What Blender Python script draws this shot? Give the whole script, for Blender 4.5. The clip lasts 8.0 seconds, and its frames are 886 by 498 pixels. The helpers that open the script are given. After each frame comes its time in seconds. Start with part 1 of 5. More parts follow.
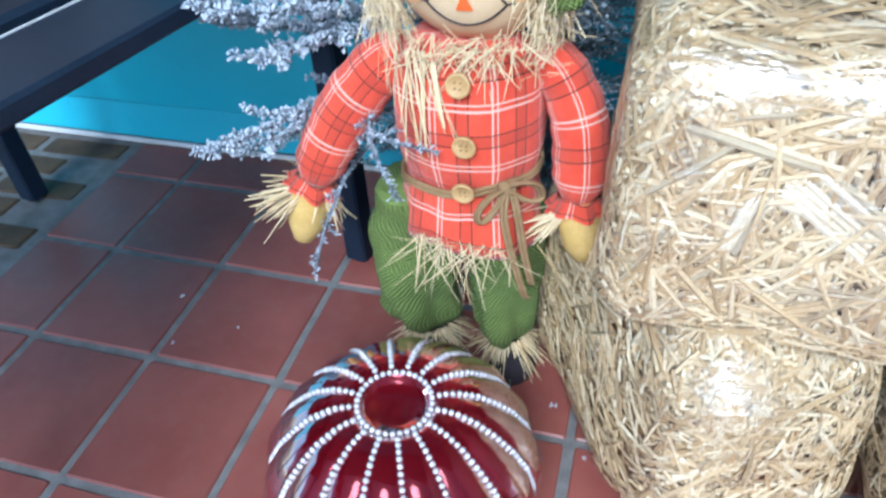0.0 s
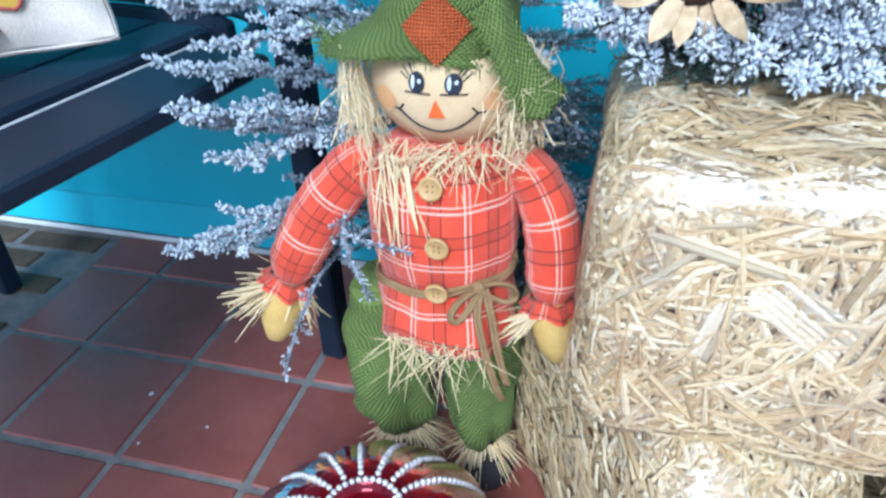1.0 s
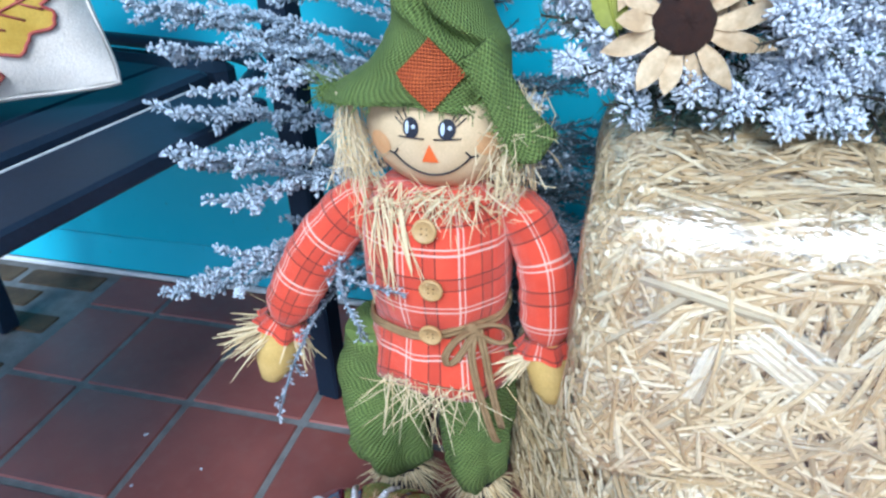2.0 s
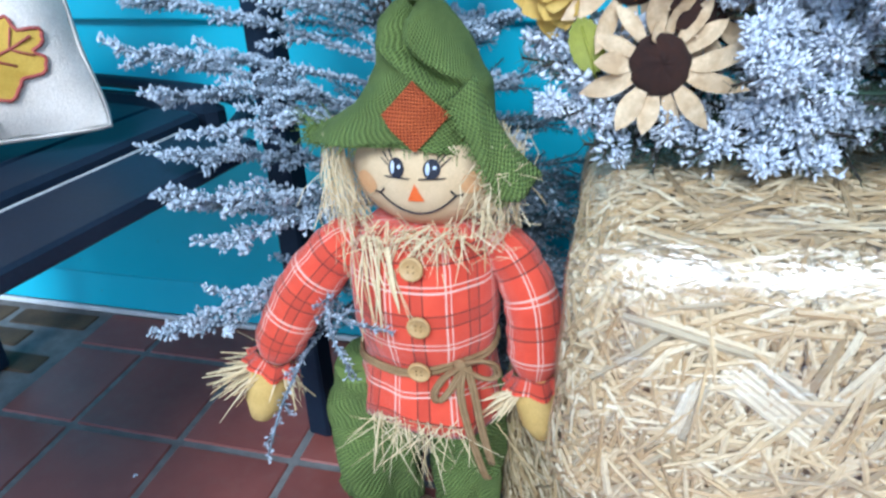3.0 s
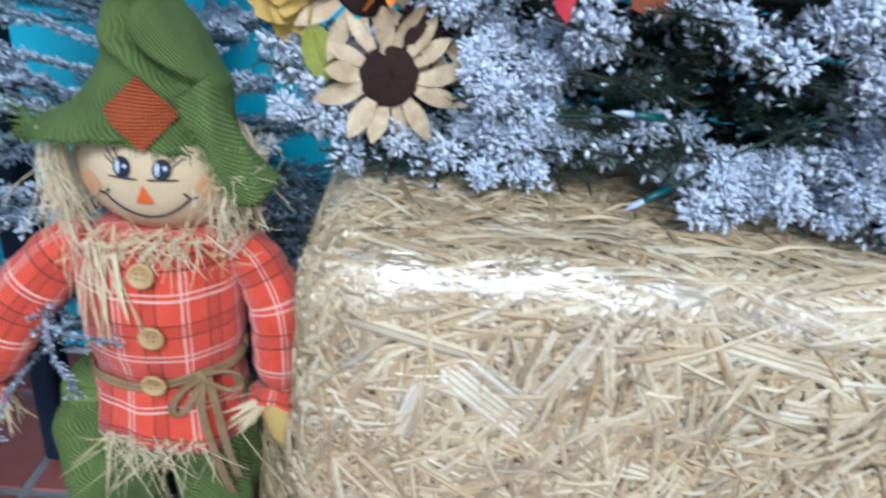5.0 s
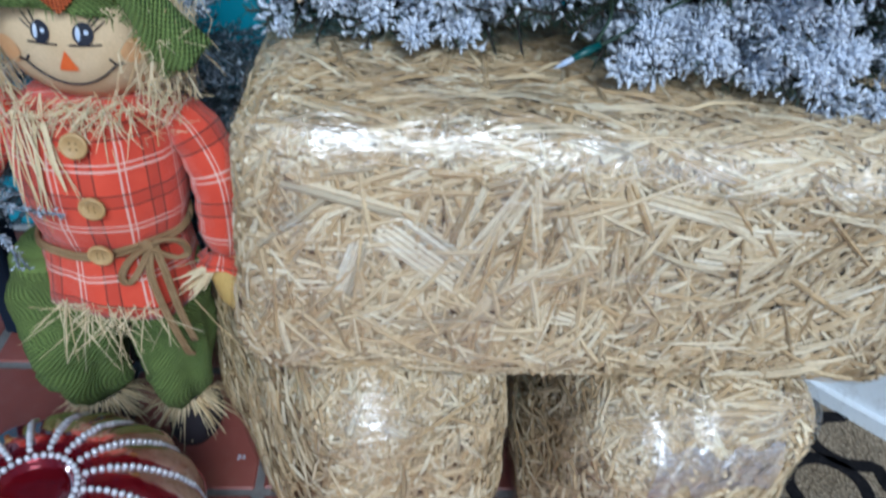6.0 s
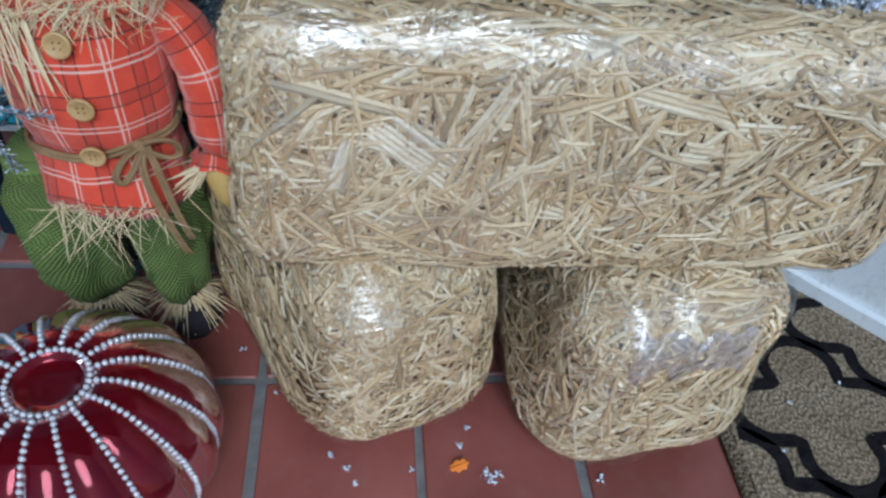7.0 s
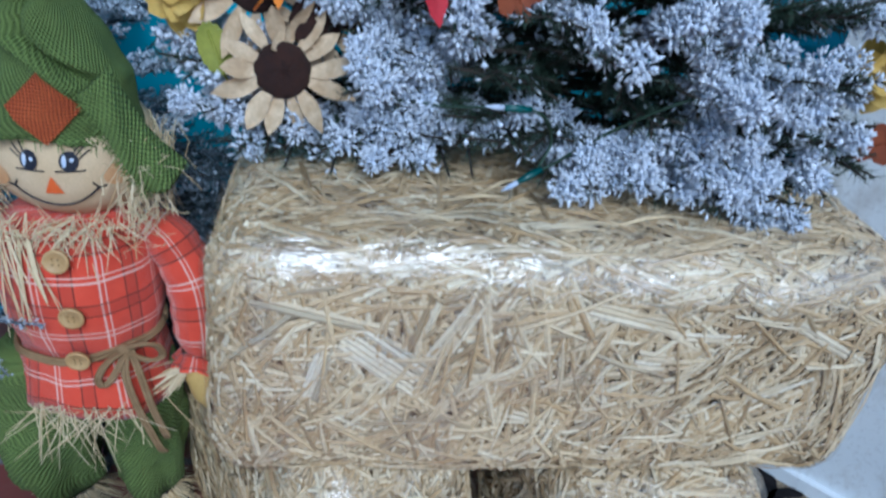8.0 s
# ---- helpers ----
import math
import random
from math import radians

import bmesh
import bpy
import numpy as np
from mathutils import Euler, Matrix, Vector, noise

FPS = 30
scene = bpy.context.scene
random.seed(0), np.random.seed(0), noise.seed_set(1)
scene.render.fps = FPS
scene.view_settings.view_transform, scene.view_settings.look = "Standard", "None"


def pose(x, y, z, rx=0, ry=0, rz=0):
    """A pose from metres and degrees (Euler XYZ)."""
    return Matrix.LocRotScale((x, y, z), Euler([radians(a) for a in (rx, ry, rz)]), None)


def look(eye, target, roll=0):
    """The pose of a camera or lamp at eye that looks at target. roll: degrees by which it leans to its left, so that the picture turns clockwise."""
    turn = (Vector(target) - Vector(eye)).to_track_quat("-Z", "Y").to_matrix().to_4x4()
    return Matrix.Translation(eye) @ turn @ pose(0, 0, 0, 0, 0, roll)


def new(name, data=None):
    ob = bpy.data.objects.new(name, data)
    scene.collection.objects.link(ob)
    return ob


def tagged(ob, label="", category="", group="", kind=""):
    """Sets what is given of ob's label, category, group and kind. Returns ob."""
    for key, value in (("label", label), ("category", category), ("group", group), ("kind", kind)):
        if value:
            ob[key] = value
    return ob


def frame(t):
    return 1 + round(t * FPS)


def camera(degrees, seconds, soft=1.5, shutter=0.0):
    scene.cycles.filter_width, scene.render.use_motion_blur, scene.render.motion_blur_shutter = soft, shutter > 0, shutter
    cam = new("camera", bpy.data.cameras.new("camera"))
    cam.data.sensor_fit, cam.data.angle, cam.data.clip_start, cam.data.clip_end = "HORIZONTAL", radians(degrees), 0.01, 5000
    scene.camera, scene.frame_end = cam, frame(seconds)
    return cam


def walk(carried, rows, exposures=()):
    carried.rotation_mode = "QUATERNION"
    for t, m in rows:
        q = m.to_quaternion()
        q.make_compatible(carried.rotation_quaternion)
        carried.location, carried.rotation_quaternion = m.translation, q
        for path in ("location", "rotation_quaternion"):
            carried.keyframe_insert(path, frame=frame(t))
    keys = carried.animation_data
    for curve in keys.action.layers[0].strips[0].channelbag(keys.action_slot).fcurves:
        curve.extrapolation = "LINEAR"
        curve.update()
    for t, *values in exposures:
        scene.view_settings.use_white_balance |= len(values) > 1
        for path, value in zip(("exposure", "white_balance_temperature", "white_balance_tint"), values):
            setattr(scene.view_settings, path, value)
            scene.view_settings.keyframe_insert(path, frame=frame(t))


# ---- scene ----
cam = camera(64.5, 8.0, soft=2.5, shutter=0.5)
PATH = [
    (0, (0.619, -0.517, 0.752), (0.151, 0.928, -0.549), -3.6),
    (0.5, (0.623, -0.508, 0.752), (0.165, 1.018, -0.456), -2.7),
    (1, (0.629, -0.506, 0.758), (0.168, 1.101, -0.34), -2.1),
    (2.5, (0.638, -0.507, 0.768), (0.164, 1.166, -0.218), -2.3),
    (3, (0.644, -0.507, 0.774), (0.177, 1.198, -0.16), -2.5),
    (3.5, (0.656, -0.512, 0.782), (0.248, 1.239, -0.094), -1.6),
    (4, (0.669, -0.507, 0.779), (0.375, 1.277, -0.076), -0.5),
    (4.5, (0.687, -0.503, 0.778), (0.551, 1.292, -0.095), 1.4),
    (5, (0.697, -0.5, 0.775), (0.786, 1.282, -0.128), 6.1),
    (5.2, (0.7, -0.501, 0.774), (0.863, 1.254, -0.171), 6.9),
    (6.3, (0.721, -0.521, 0.778), (0.961, 0.988, -0.513), 8.0),
    (6.5, (0.711, -0.515, 0.778), (0.978, 0.942, -0.566), 8.7),
    (7, (0.716, -0.528, 0.788), (0.969, 0.859, -0.631), 8.2),
    (7.5, (0.727, -0.536, 0.818), (1.011, 1.038, -0.383), 8.3),
    (8, (0.727, -0.535, 0.839), (1.001, 1.147, -0.208), 7.3),
]
walk(cam, [(t, look(eye, target, roll)) for t, eye, target, roll in PATH],
     exposures=[(0, 1.28, 5130, 3), (2.5, 1.12, 5060, 2), (5.2, 0.68, 5100, 3), (6.4, 0.32, 5130, 2), (7.0, 0.26, 5150, 2), (8.0, 0.3, 4800, 3)])

# ---- light ----
world = bpy.data.worlds.new("world")
scene.world = world
world.use_nodes = True
wn, wl = world.node_tree.nodes, world.node_tree.links
sky = wn.new("ShaderNodeTexSky")
sky.sky_type, sky.sun_disc = "NISHITA", False
sky.sun_elevation, sky.sun_rotation = radians(43), radians(174)
sky.air_density, sky.dust_density = 1.0, 1.6
wl.new(sky.outputs[0], wn["Background"].inputs[0])
wn["Background"].inputs[1].default_value = 0.09

sun = new("sun", bpy.data.lights.new("sun", "SUN"))
sun.data.energy, sun.data.angle, sun.data.color = 1.55, radians(24), (1.0, 0.96, 0.91)
sun.matrix_world = look((1.05, -2.9, 3.1), (0.75, 0.0, 0.4))


# ---- materials ----
class Nodes:
    """A short way to write a node material."""

    def __init__(self, name):
        self.m = bpy.data.materials.new(name)
        self.m.use_nodes = True
        self.t = self.m.node_tree
        self.p = self.t.nodes["Principled BSDF"]
        self.out = self.t.nodes["Material Output"]

    def n(self, kind, **kw):
        node = self.t.nodes.new("ShaderNode" + kind)
        for k, v in kw.items():
            if k == "operation":
                node.operation = v
            elif k == "blend_type":
                node.blend_type = v
            elif k == "data_type":
                node.data_type = v
            elif k == "bands_direction":
                node.bands_direction = v
            else:
                self.set(node, k, v)
        return node

    def set(self, node, key, v):
        sock = node.inputs[int(key[1:]) if key[0] == "i" and key[1:].isdigit() else key.replace("_", " ")]
        if isinstance(v, bpy.types.NodeSocket):
            self.t.links.new(v, sock)
        else:
            sock.default_value = v

    def math(self, op, a, b=0.0, c=0.0):
        return self.n("Math", operation=op, i0=a, i1=b, i2=c).outputs[0]

    def mix(self, f, a, b, how="MIX"):
        node = self.n("Mix", data_type="RGBA", blend_type=how)
        for i, v in ((0, f), (6, a), (7, b)):
            if isinstance(v, bpy.types.NodeSocket):
                self.t.links.new(v, node.inputs[i])
            else:
                node.inputs[i].default_value = v if i == 0 else (*v[:3], 1)
        return node.outputs[2]

    def coords(self, which="Object", scale=(1, 1, 1)):
        co = self.t.nodes.new("ShaderNodeTexCoord").outputs[which]
        mp = self.t.nodes.new("ShaderNodeMapping")
        self.t.links.new(co, mp.inputs[0])
        mp.inputs["Scale"].default_value = scale
        return mp.outputs[0]

    def noise(self, co, scale, detail=4.0, rough=0.55):
        return self.n("TexNoise", Vector=co, Scale=scale, Detail=detail, Roughness=rough).outputs[0]

    def ramp(self, f, lo, hi):
        return self.n("MapRange", Value=f, From_Min=lo, From_Max=hi).outputs[0]

    def bump(self, h, strength=0.4, dist=0.002):
        node = self.n("Bump", Height=h, Strength=strength, Distance=dist)
        self.t.links.new(node.outputs[0], self.p.inputs["Normal"])
        return node

    def base(self, c, rough=0.6, metal=0.0, **kw):
        self.set(self.p, "Base Color", (*c, 1) if isinstance(c, tuple) and len(c) == 3 else c)
        self.set(self.p, "Roughness", rough)
        self.set(self.p, "Metallic", metal)
        for k, v in kw.items():
            self.set(self.p, k, v)
        return self.m


def rgb(h, v=1.0):
    """A linear colour from a hex code."""
    c = [int(h[i:i + 2], 16) / 255 for i in (0, 2, 4)]
    return tuple(v * (x / 12.92 if x < 0.04045 else ((x + 0.055) / 1.055) ** 2.4) for x in c)


def mottled(name, a, b, rough=0.6, scale=14, fine=120, bump=0.3, dist=0.001, island=0.0, which="Object", **kw):
    """Two tones in patches, with fine grain and relief; island varies loose pieces."""
    k = Nodes(name)
    co = k.coords(which)
    big, small = k.noise(co, scale), k.noise(co, fine, 6)
    c = k.mix(k.ramp(big, 0.35, 0.65), a, b)
    c = k.mix(k.math("MULTIPLY", k.ramp(small, 0.3, 0.75), 0.35), c, tuple(0.45 * x for x in a), "MIX")
    if island:
        geo = k.n("NewGeometry")
        hsv = k.n("HueSaturation", Color=c)
        k.set(hsv, "Value", k.math("MULTIPLY_ADD", geo.outputs["Random Per Island"], island, 1 - island / 2))
        c = hsv.outputs[0]
    k.bump(small, bump, dist)
    r = k.math("MULTIPLY_ADD", big, 0.25, rough - 0.12)
    return k.base(c, r, **kw)


def tile_material():
    k = Nodes("quarry_tile")
    co = k.coords("Object")
    ob = k.n("ObjectInfo")
    shift = k.n("VectorMath", operation="ADD", i0=co, i1=ob.outputs["Location"]).outputs[0]
    big, mid, fine = k.noise(shift, 7, 5), k.noise(shift, 40, 6), k.noise(shift, 300, 3)
    c = k.mix(k.ramp(big, 0.3, 0.7), (0.195, 0.056, 0.046), (0.285, 0.092, 0.075))
    c = k.mix(k.math("MULTIPLY", k.ramp(mid, 0.5, 0.75), 0.3), c, (0.26, 0.13, 0.11))
    hsv = k.n("HueSaturation", Color=c)
    k.set(hsv, "Value", k.math("MULTIPLY_ADD", ob.outputs["Random"], 0.35, 0.8))
    k.bump(k.math("ADD", mid, k.math("MULTIPLY", fine, 0.4)), 0.22, 0.0012)
    return k.base(hsv.outputs[0], k.math("MULTIPLY_ADD", big, 0.35, 0.2))


def plaid_material():
    """Orange shirt cloth with crossing white pairs and thin dark lines."""
    k = Nodes("plaid_cloth")
    sep = k.n("SeparateXYZ", Vector=k.coords("UV"))
    c = k.mix(k.ramp(k.noise(k.coords("UV"), 30), 0.3, 0.7), (0.66, 0.060, 0.026), (0.74, 0.085, 0.038))

    def band(axis, period, at, half):
        f = k.math("FRACT", k.math("ADD", k.math("DIVIDE", sep.outputs[axis], period), 1 - at))
        return k.math("LESS_THAN", k.math("ABSOLUTE", k.math("SUBTRACT", f, 0.5)), half)

    for axis, period in ((0, 0.062), (1, 0.066)):
        wide = band(axis, period, 0.62, 0.11)
        c = k.mix(k.math("MULTIPLY", wide, 0.35), c, (0.36, 0.04, 0.02))
        for at, half in ((0.1, 0.018), (0.19, 0.012)):
            c = k.mix(k.math("MULTIPLY", band(axis, period, at, half), 0.75), c, (0.85, 0.62, 0.52))
        for at in (0.52, 0.72):
            c = k.mix(k.math("MULTIPLY", band(axis, period, at, 0.011), 0.8), c, (0.05, 0.015, 0.012))
    weave = k.n("TexWave", Vector=k.coords("UV"), Scale=420.0)
    folds = k.noise(k.coords("Object"), 26, 3)
    k.bump(k.math("MULTIPLY_ADD", weave.outputs["Fac"], 0.03, folds), 0.7, 0.006)
    return k.base(c, 0.8, Sheen_Weight=0.2)


def burlap_material(name, a, b, pitch=58.0):
    k = Nodes(name)
    co = k.coords("UV")
    w1 = k.n("TexWave", Vector=co, Scale=pitch, Distortion=1.2, bands_direction="X").outputs["Fac"]
    w2 = k.n("TexWave", Vector=co, Scale=pitch, Distortion=1.2, bands_direction="Y").outputs["Fac"]
    h = k.math("MULTIPLY_ADD", k.math("MULTIPLY", k.math("SUBTRACT", w1, 0.5), k.math("SUBTRACT", w2, 0.5)), 2.0, 0.5)
    c = k.mix(k.ramp(k.noise(k.coords("Object"), 22), 0.3, 0.7), a, b)
    c = k.mix(k.ramp(h, 0.1, 0.6), tuple(0.42 * x for x in a), c)
    c = k.mix(k.math("MULTIPLY", k.ramp(k.noise(co, 800, 2), 0.55, 0.75), 0.4), c, tuple(min(1, 1.8 * x + 0.02) for x in b))
    k.bump(h, 1.0, 0.003)
    return k.base(c, 0.9)


def straw_material(name, a, b, c3):
    k = Nodes(name)
    geo = k.n("NewGeometry").outputs["Random Per Island"]
    co = k.coords("Object")
    c = k.mix(k.ramp(geo, 0.15, 0.55), a, b)
    c = k.mix(k.ramp(geo, 0.62, 0.98), c, c3)
    c = k.mix(k.math("MULTIPLY", k.math("LESS_THAN", k.math("FRACT", k.math("MULTIPLY", geo, 37.0)), 0.16), 0.6), c, tuple(0.45 * x for x in a))
    fine = k.noise(co, 260, 4)
    c = k.mix(k.math("MULTIPLY", k.ramp(fine, 0.45, 0.75), 0.35), c, tuple(0.45 * x for x in b))
    k.bump(fine, 0.3, 0.0008)
    return k.base(c, 0.5, Specular_IOR_Level=0.45)


def film_material(name, low, high, tint, rough, milky=0.0):
    """Clear wrinkled stretch film: mostly see-through, with sharp glints."""
    k = Nodes(name)
    co = k.coords("Object", (1, 1, 1))
    big, fine = k.noise(co, 20, 4), k.n("TexNoise", Vector=k.coords("Object", (0.35, 1.0, 1.0)), Scale=95.0, Detail=4.0, Distortion=1.2).outputs[0]
    bump = k.n("Bump", Height=k.math("ADD", k.math("MULTIPLY", big, 1.2), fine), Strength=0.55, Distance=0.006)
    gloss = k.n("BsdfGlossy", Roughness=rough, Normal=bump.outputs[0])
    gloss.inputs[0].default_value = (1, 1, 1, 1)
    clear = k.n("BsdfTransparent")
    clear.inputs[0].default_value = (*tint, 1)
    fac = k.math("MULTIPLY_ADD", k.ramp(big, 0.40, 0.68), high - low, low)
    mix = k.n("MixShader", Fac=fac, i1=clear.outputs[0], i2=gloss.outputs[0])
    if milky:
        veil = k.n("BsdfDiffuse", Normal=bump.outputs[0])
        veil.inputs[0].default_value = (0.72, 0.68, 0.74, 1)
        mix = k.n("MixShader", Fac=k.math("MULTIPLY", k.ramp(fine, 0.3, 0.7), milky), i1=mix.outputs[0], i2=veil.outputs[0])
    k.t.links.new(mix.outputs[0], k.out.inputs[0])
    return k.m


def glass_material():
    k = Nodes("red_lustre_glass")
    co = k.coords("Object")
    big = k.noise(co, 9, 3)
    c = k.mix(k.ramp(big, 0.35, 0.65), (0.15, 0.003, 0.010), (0.27, 0.007, 0.018))
    k.bump(k.noise(co, 28, 2), 0.12, 0.004)
    return k.base(c, 0.05, 0.12, IOR=1.42, Transmission_Weight=0.6, Specular_Tint=(1.0, 0.62, 0.72, 1.0), Thin_Film_Thickness=k.math("MULTIPLY_ADD", big, 500.0, 250.0), Thin_Film_IOR=1.42)


def wall_material():
    k = Nodes("blue_painted_board")
    co = k.coords("Object")
    grain = k.noise(k.coords("Object", (0.6, 8, 14)), 12, 6)
    big = k.noise(co, 3.2, 4)
    c = k.mix(k.ramp(big, 0.3, 0.7), (0.058, 0.45, 0.62), (0.078, 0.51, 0.69))
    dirt = k.math("MULTIPLY", k.ramp(k.noise(co, 90, 2), 0.70, 0.78), 0.6)
    c = k.mix(dirt, c, (0.04, 0.12, 0.16))
    k.bump(grain, 0.18, 0.0015)
    return k.base(c, k.math("MULTIPLY_ADD", big, 0.2, 0.36))


def panel_material():
    """Whitewashed board with brown water stains and scuffs."""
    k = Nodes("stained_whitewash")
    co = k.coords("Object")
    big, mid, fine = k.noise(co, 3.5, 5), k.noise(k.coords("Object", (1, 1, 0.5)), 14, 6, 0.65), k.noise(co, 150, 4)
    c = k.mix(k.ramp(big, 0.3, 0.7), (0.62, 0.66, 0.70), (0.78, 0.81, 0.84))
    c = k.mix(k.math("MULTIPLY", k.ramp(mid, 0.52, 0.70), 0.55), c, (0.36, 0.32, 0.28))
    c = k.mix(k.math("MULTIPLY", k.ramp(fine, 0.55, 0.72), 0.3), c, (0.30, 0.30, 0.31))
    k.bump(k.math("ADD", mid, fine), 0.35, 0.002)
    return k.base(c, 0.62)


PANEL = panel_material()
TILE = tile_material()
GROUT = mottled("grey_grout", (0.15, 0.145, 0.145), (0.24, 0.235, 0.235), 0.9, 30, 400, 0.6, 0.002)
BRICK = mottled("brown_brick", (0.06, 0.035, 0.02), (0.12, 0.075, 0.04), 0.85, 20, 200, 0.6, 0.002)
MORTAR = mottled("pale_mortar", (0.16, 0.14, 0.09), (0.24, 0.21, 0.15), 0.95, 30, 300, 0.6, 0.002)
WALL = wall_material()
WHITE_WOOD = mottled("whitewashed_wood", (0.62, 0.64, 0.66), (0.80, 0.82, 0.84), 0.6, 7, 90, 0.4, 0.002)
NAVY = mottled("navy_black_lacquer", (0.012, 0.021, 0.040), (0.019, 0.032, 0.058), 0.5, 6, 220, 0.12, 0.0006, Specular_IOR_Level=0.16)
PLAID = plaid_material()
GREEN = burlap_material("green_burlap", (0.145, 0.215, 0.050), (0.22, 0.305, 0.075))
PATCH = burlap_material("orange_burlap", (0.50, 0.085, 0.02), (0.68, 0.15, 0.035), 66.0)
TAN_BURLAP = burlap_material("tan_burlap", (0.26, 0.18, 0.09), (0.36, 0.26, 0.14))
SKIN = mottled("cream_knit", (0.68, 0.50, 0.29), (0.76, 0.58, 0.36), 0.85, 30, 700, 0.3, 0.0008)
FELT = mottled("yellow_felt", (0.60, 0.40, 0.12), (0.70, 0.49, 0.17), 0.95, 30, 500, 0.3, 0.001)
BLUSH = mottled("orange_blush", (0.72, 0.37, 0.15), (0.75, 0.45, 0.22), 0.85, 60, 500, 0.2, 0.0008)
INK = mottled("navy_thread", (0.008, 0.010, 0.022), (0.012, 0.014, 0.03), 0.7, 60, 900, 0.3, 0.0005)
PALE_THREAD = mottled("pale_blue_thread", (0.45, 0.55, 0.75), (0.7, 0.75, 0.85), 0.7, 60, 900, 0.3, 0.0005)
NOSE = mottled("orange_thread", (0.80, 0.13, 0.02), (0.85, 0.17, 0.03), 0.7, 60, 900, 0.3, 0.0005)
WOOD = mottled("pale_button_wood", (0.50, 0.31, 0.12), (0.60, 0.40, 0.18), 0.5, 90, 500, 0.3, 0.0006)
TWINE = mottled("jute_twine", (0.26, 0.16, 0.07), (0.36, 0.24, 0.12), 0.9, 60, 700, 0.7, 0.0015)
SHOE = mottled("dark_plum_felt", (0.012, 0.009, 0.014), (0.022, 0.016, 0.024), 0.8, 40, 500, 0.3, 0.001)
RAFFIA = straw_material("raffia", (0.66, 0.52, 0.29), (0.76, 0.63, 0.40), (0.55, 0.38, 0.18))
STRAW = straw_material("straw_blades", (0.56, 0.39, 0.20), (0.74, 0.58, 0.35), (0.88, 0.77, 0.55))
STRAW_PALE = straw_material("pale_stalks", (0.74, 0.61, 0.40), (0.84, 0.73, 0.53), (0.88, 0.80, 0.63))
# packed straw coloured darker than the stalks, as shade in their gaps
STRAW_BED = mottled("packed_straw_gap_shade", (0.30, 0.17, 0.075), (0.46, 0.30, 0.15), 0.9, 25, 160, 0.8, 0.006)
FILM = film_material("clear_film", 0.06, 0.23, (0.97, 0.97, 0.97), 0.26)
FILM_FOLD = film_material("folded_film", 0.14, 0.40, (0.94, 0.93, 0.95), 0.22, 0.26)
GLASS = glass_material()
PEARL = mottled("silver_beads", (0.60, 0.61, 0.65), (0.74, 0.75, 0.79), 0.28, 80, 600, 0.1, 0.0003, metal=0.25, Coat_Weight=0.6)
NEEDLE = mottled("dark_green_needles", (0.018, 0.040, 0.026), (0.040, 0.075, 0.045), 0.6, 20, 200, 0.2, 0.0005, island=0.6)
FLOCK_GREY = mottled("grey_blue_flocking", (0.46, 0.54, 0.65), (0.68, 0.75, 0.85), 0.95, 60, 600, 0.6, 0.001, island=0.4)
FLOCK = mottled("white_flocking", (0.66, 0.73, 0.86), (0.82, 0.86, 0.94), 0.95, 60, 600, 0.6, 0.001, island=0.4)
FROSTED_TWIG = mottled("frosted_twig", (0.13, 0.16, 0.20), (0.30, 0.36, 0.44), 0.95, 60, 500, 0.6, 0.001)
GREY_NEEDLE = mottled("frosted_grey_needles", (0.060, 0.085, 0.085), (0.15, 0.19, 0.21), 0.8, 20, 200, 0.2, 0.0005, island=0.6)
BARK = mottled("dark_stem", (0.022, 0.016, 0.013), (0.05, 0.038, 0.028), 0.9, 40, 300, 0.5, 0.001)
PETAL = mottled("tan_petal", (0.50, 0.35, 0.20), (0.74, 0.58, 0.38), 0.75, 55, 260, 0.5, 0.0015, island=0.5)
SEED = mottled("dark_brown_seed", (0.022, 0.008, 0.006), (0.045, 0.016, 0.010), 0.95, 120, 700, 0.9, 0.002)
YELLOW = mottled("yellow_silk", (0.55, 0.36, 0.06), (0.68, 0.48, 0.14), 0.75, 40, 300, 0.3, 0.0008, island=0.4)
RED = mottled("red_silk", (0.50, 0.015, 0.03), (0.62, 0.03, 0.05), 0.7, 40, 300, 0.3, 0.0008)
ORANGE = mottled("orange_silk", (0.75, 0.19, 0.01), (0.82, 0.27, 0.02), 0.7, 40, 300, 0.3, 0.0008)
RUST = mottled("rust_silk", (0.20, 0.045, 0.015), (0.32, 0.08, 0.025), 0.75, 40, 300, 0.3, 0.0008)
LEAF_GREEN = mottled("olive_silk", (0.22, 0.24, 0.02), (0.32, 0.33, 0.04), 0.6, 40, 300, 0.3, 0.0008)
TEAL = mottled("teal_plastic", (0.006, 0.07, 0.07), (0.01, 0.10, 0.095), 0.35, 60, 300, 0.1, 0.0003)


def rug_material():
    """Knobbly loops of beige and grey yarn."""
    k = Nodes("beige_woven_rug")
    co = k.coords("Object")
    loops = k.n("TexVoronoi", Vector=k.coords("Object", (1.0, 0.7, 1.0)), Scale=230.0)
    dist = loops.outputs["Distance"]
    c = k.mix(k.ramp(k.noise(co, 16), 0.3, 0.7), (0.30, 0.235, 0.155), (0.42, 0.345, 0.245))
    c = k.mix(k.math("MULTIPLY", k.ramp(k.noise(co, 260, 3), 0.42, 0.66), 0.6), c, (0.13, 0.10, 0.07))
    # shade in the hollows between loops, mixed into the yarn colour
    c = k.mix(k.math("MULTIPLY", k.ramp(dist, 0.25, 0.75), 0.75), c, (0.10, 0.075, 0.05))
    k.bump(k.math("SUBTRACT", 1.0, dist), 1.0, 0.004)
    return k.base(c, 0.97, Specular_IOR_Level=0.1)


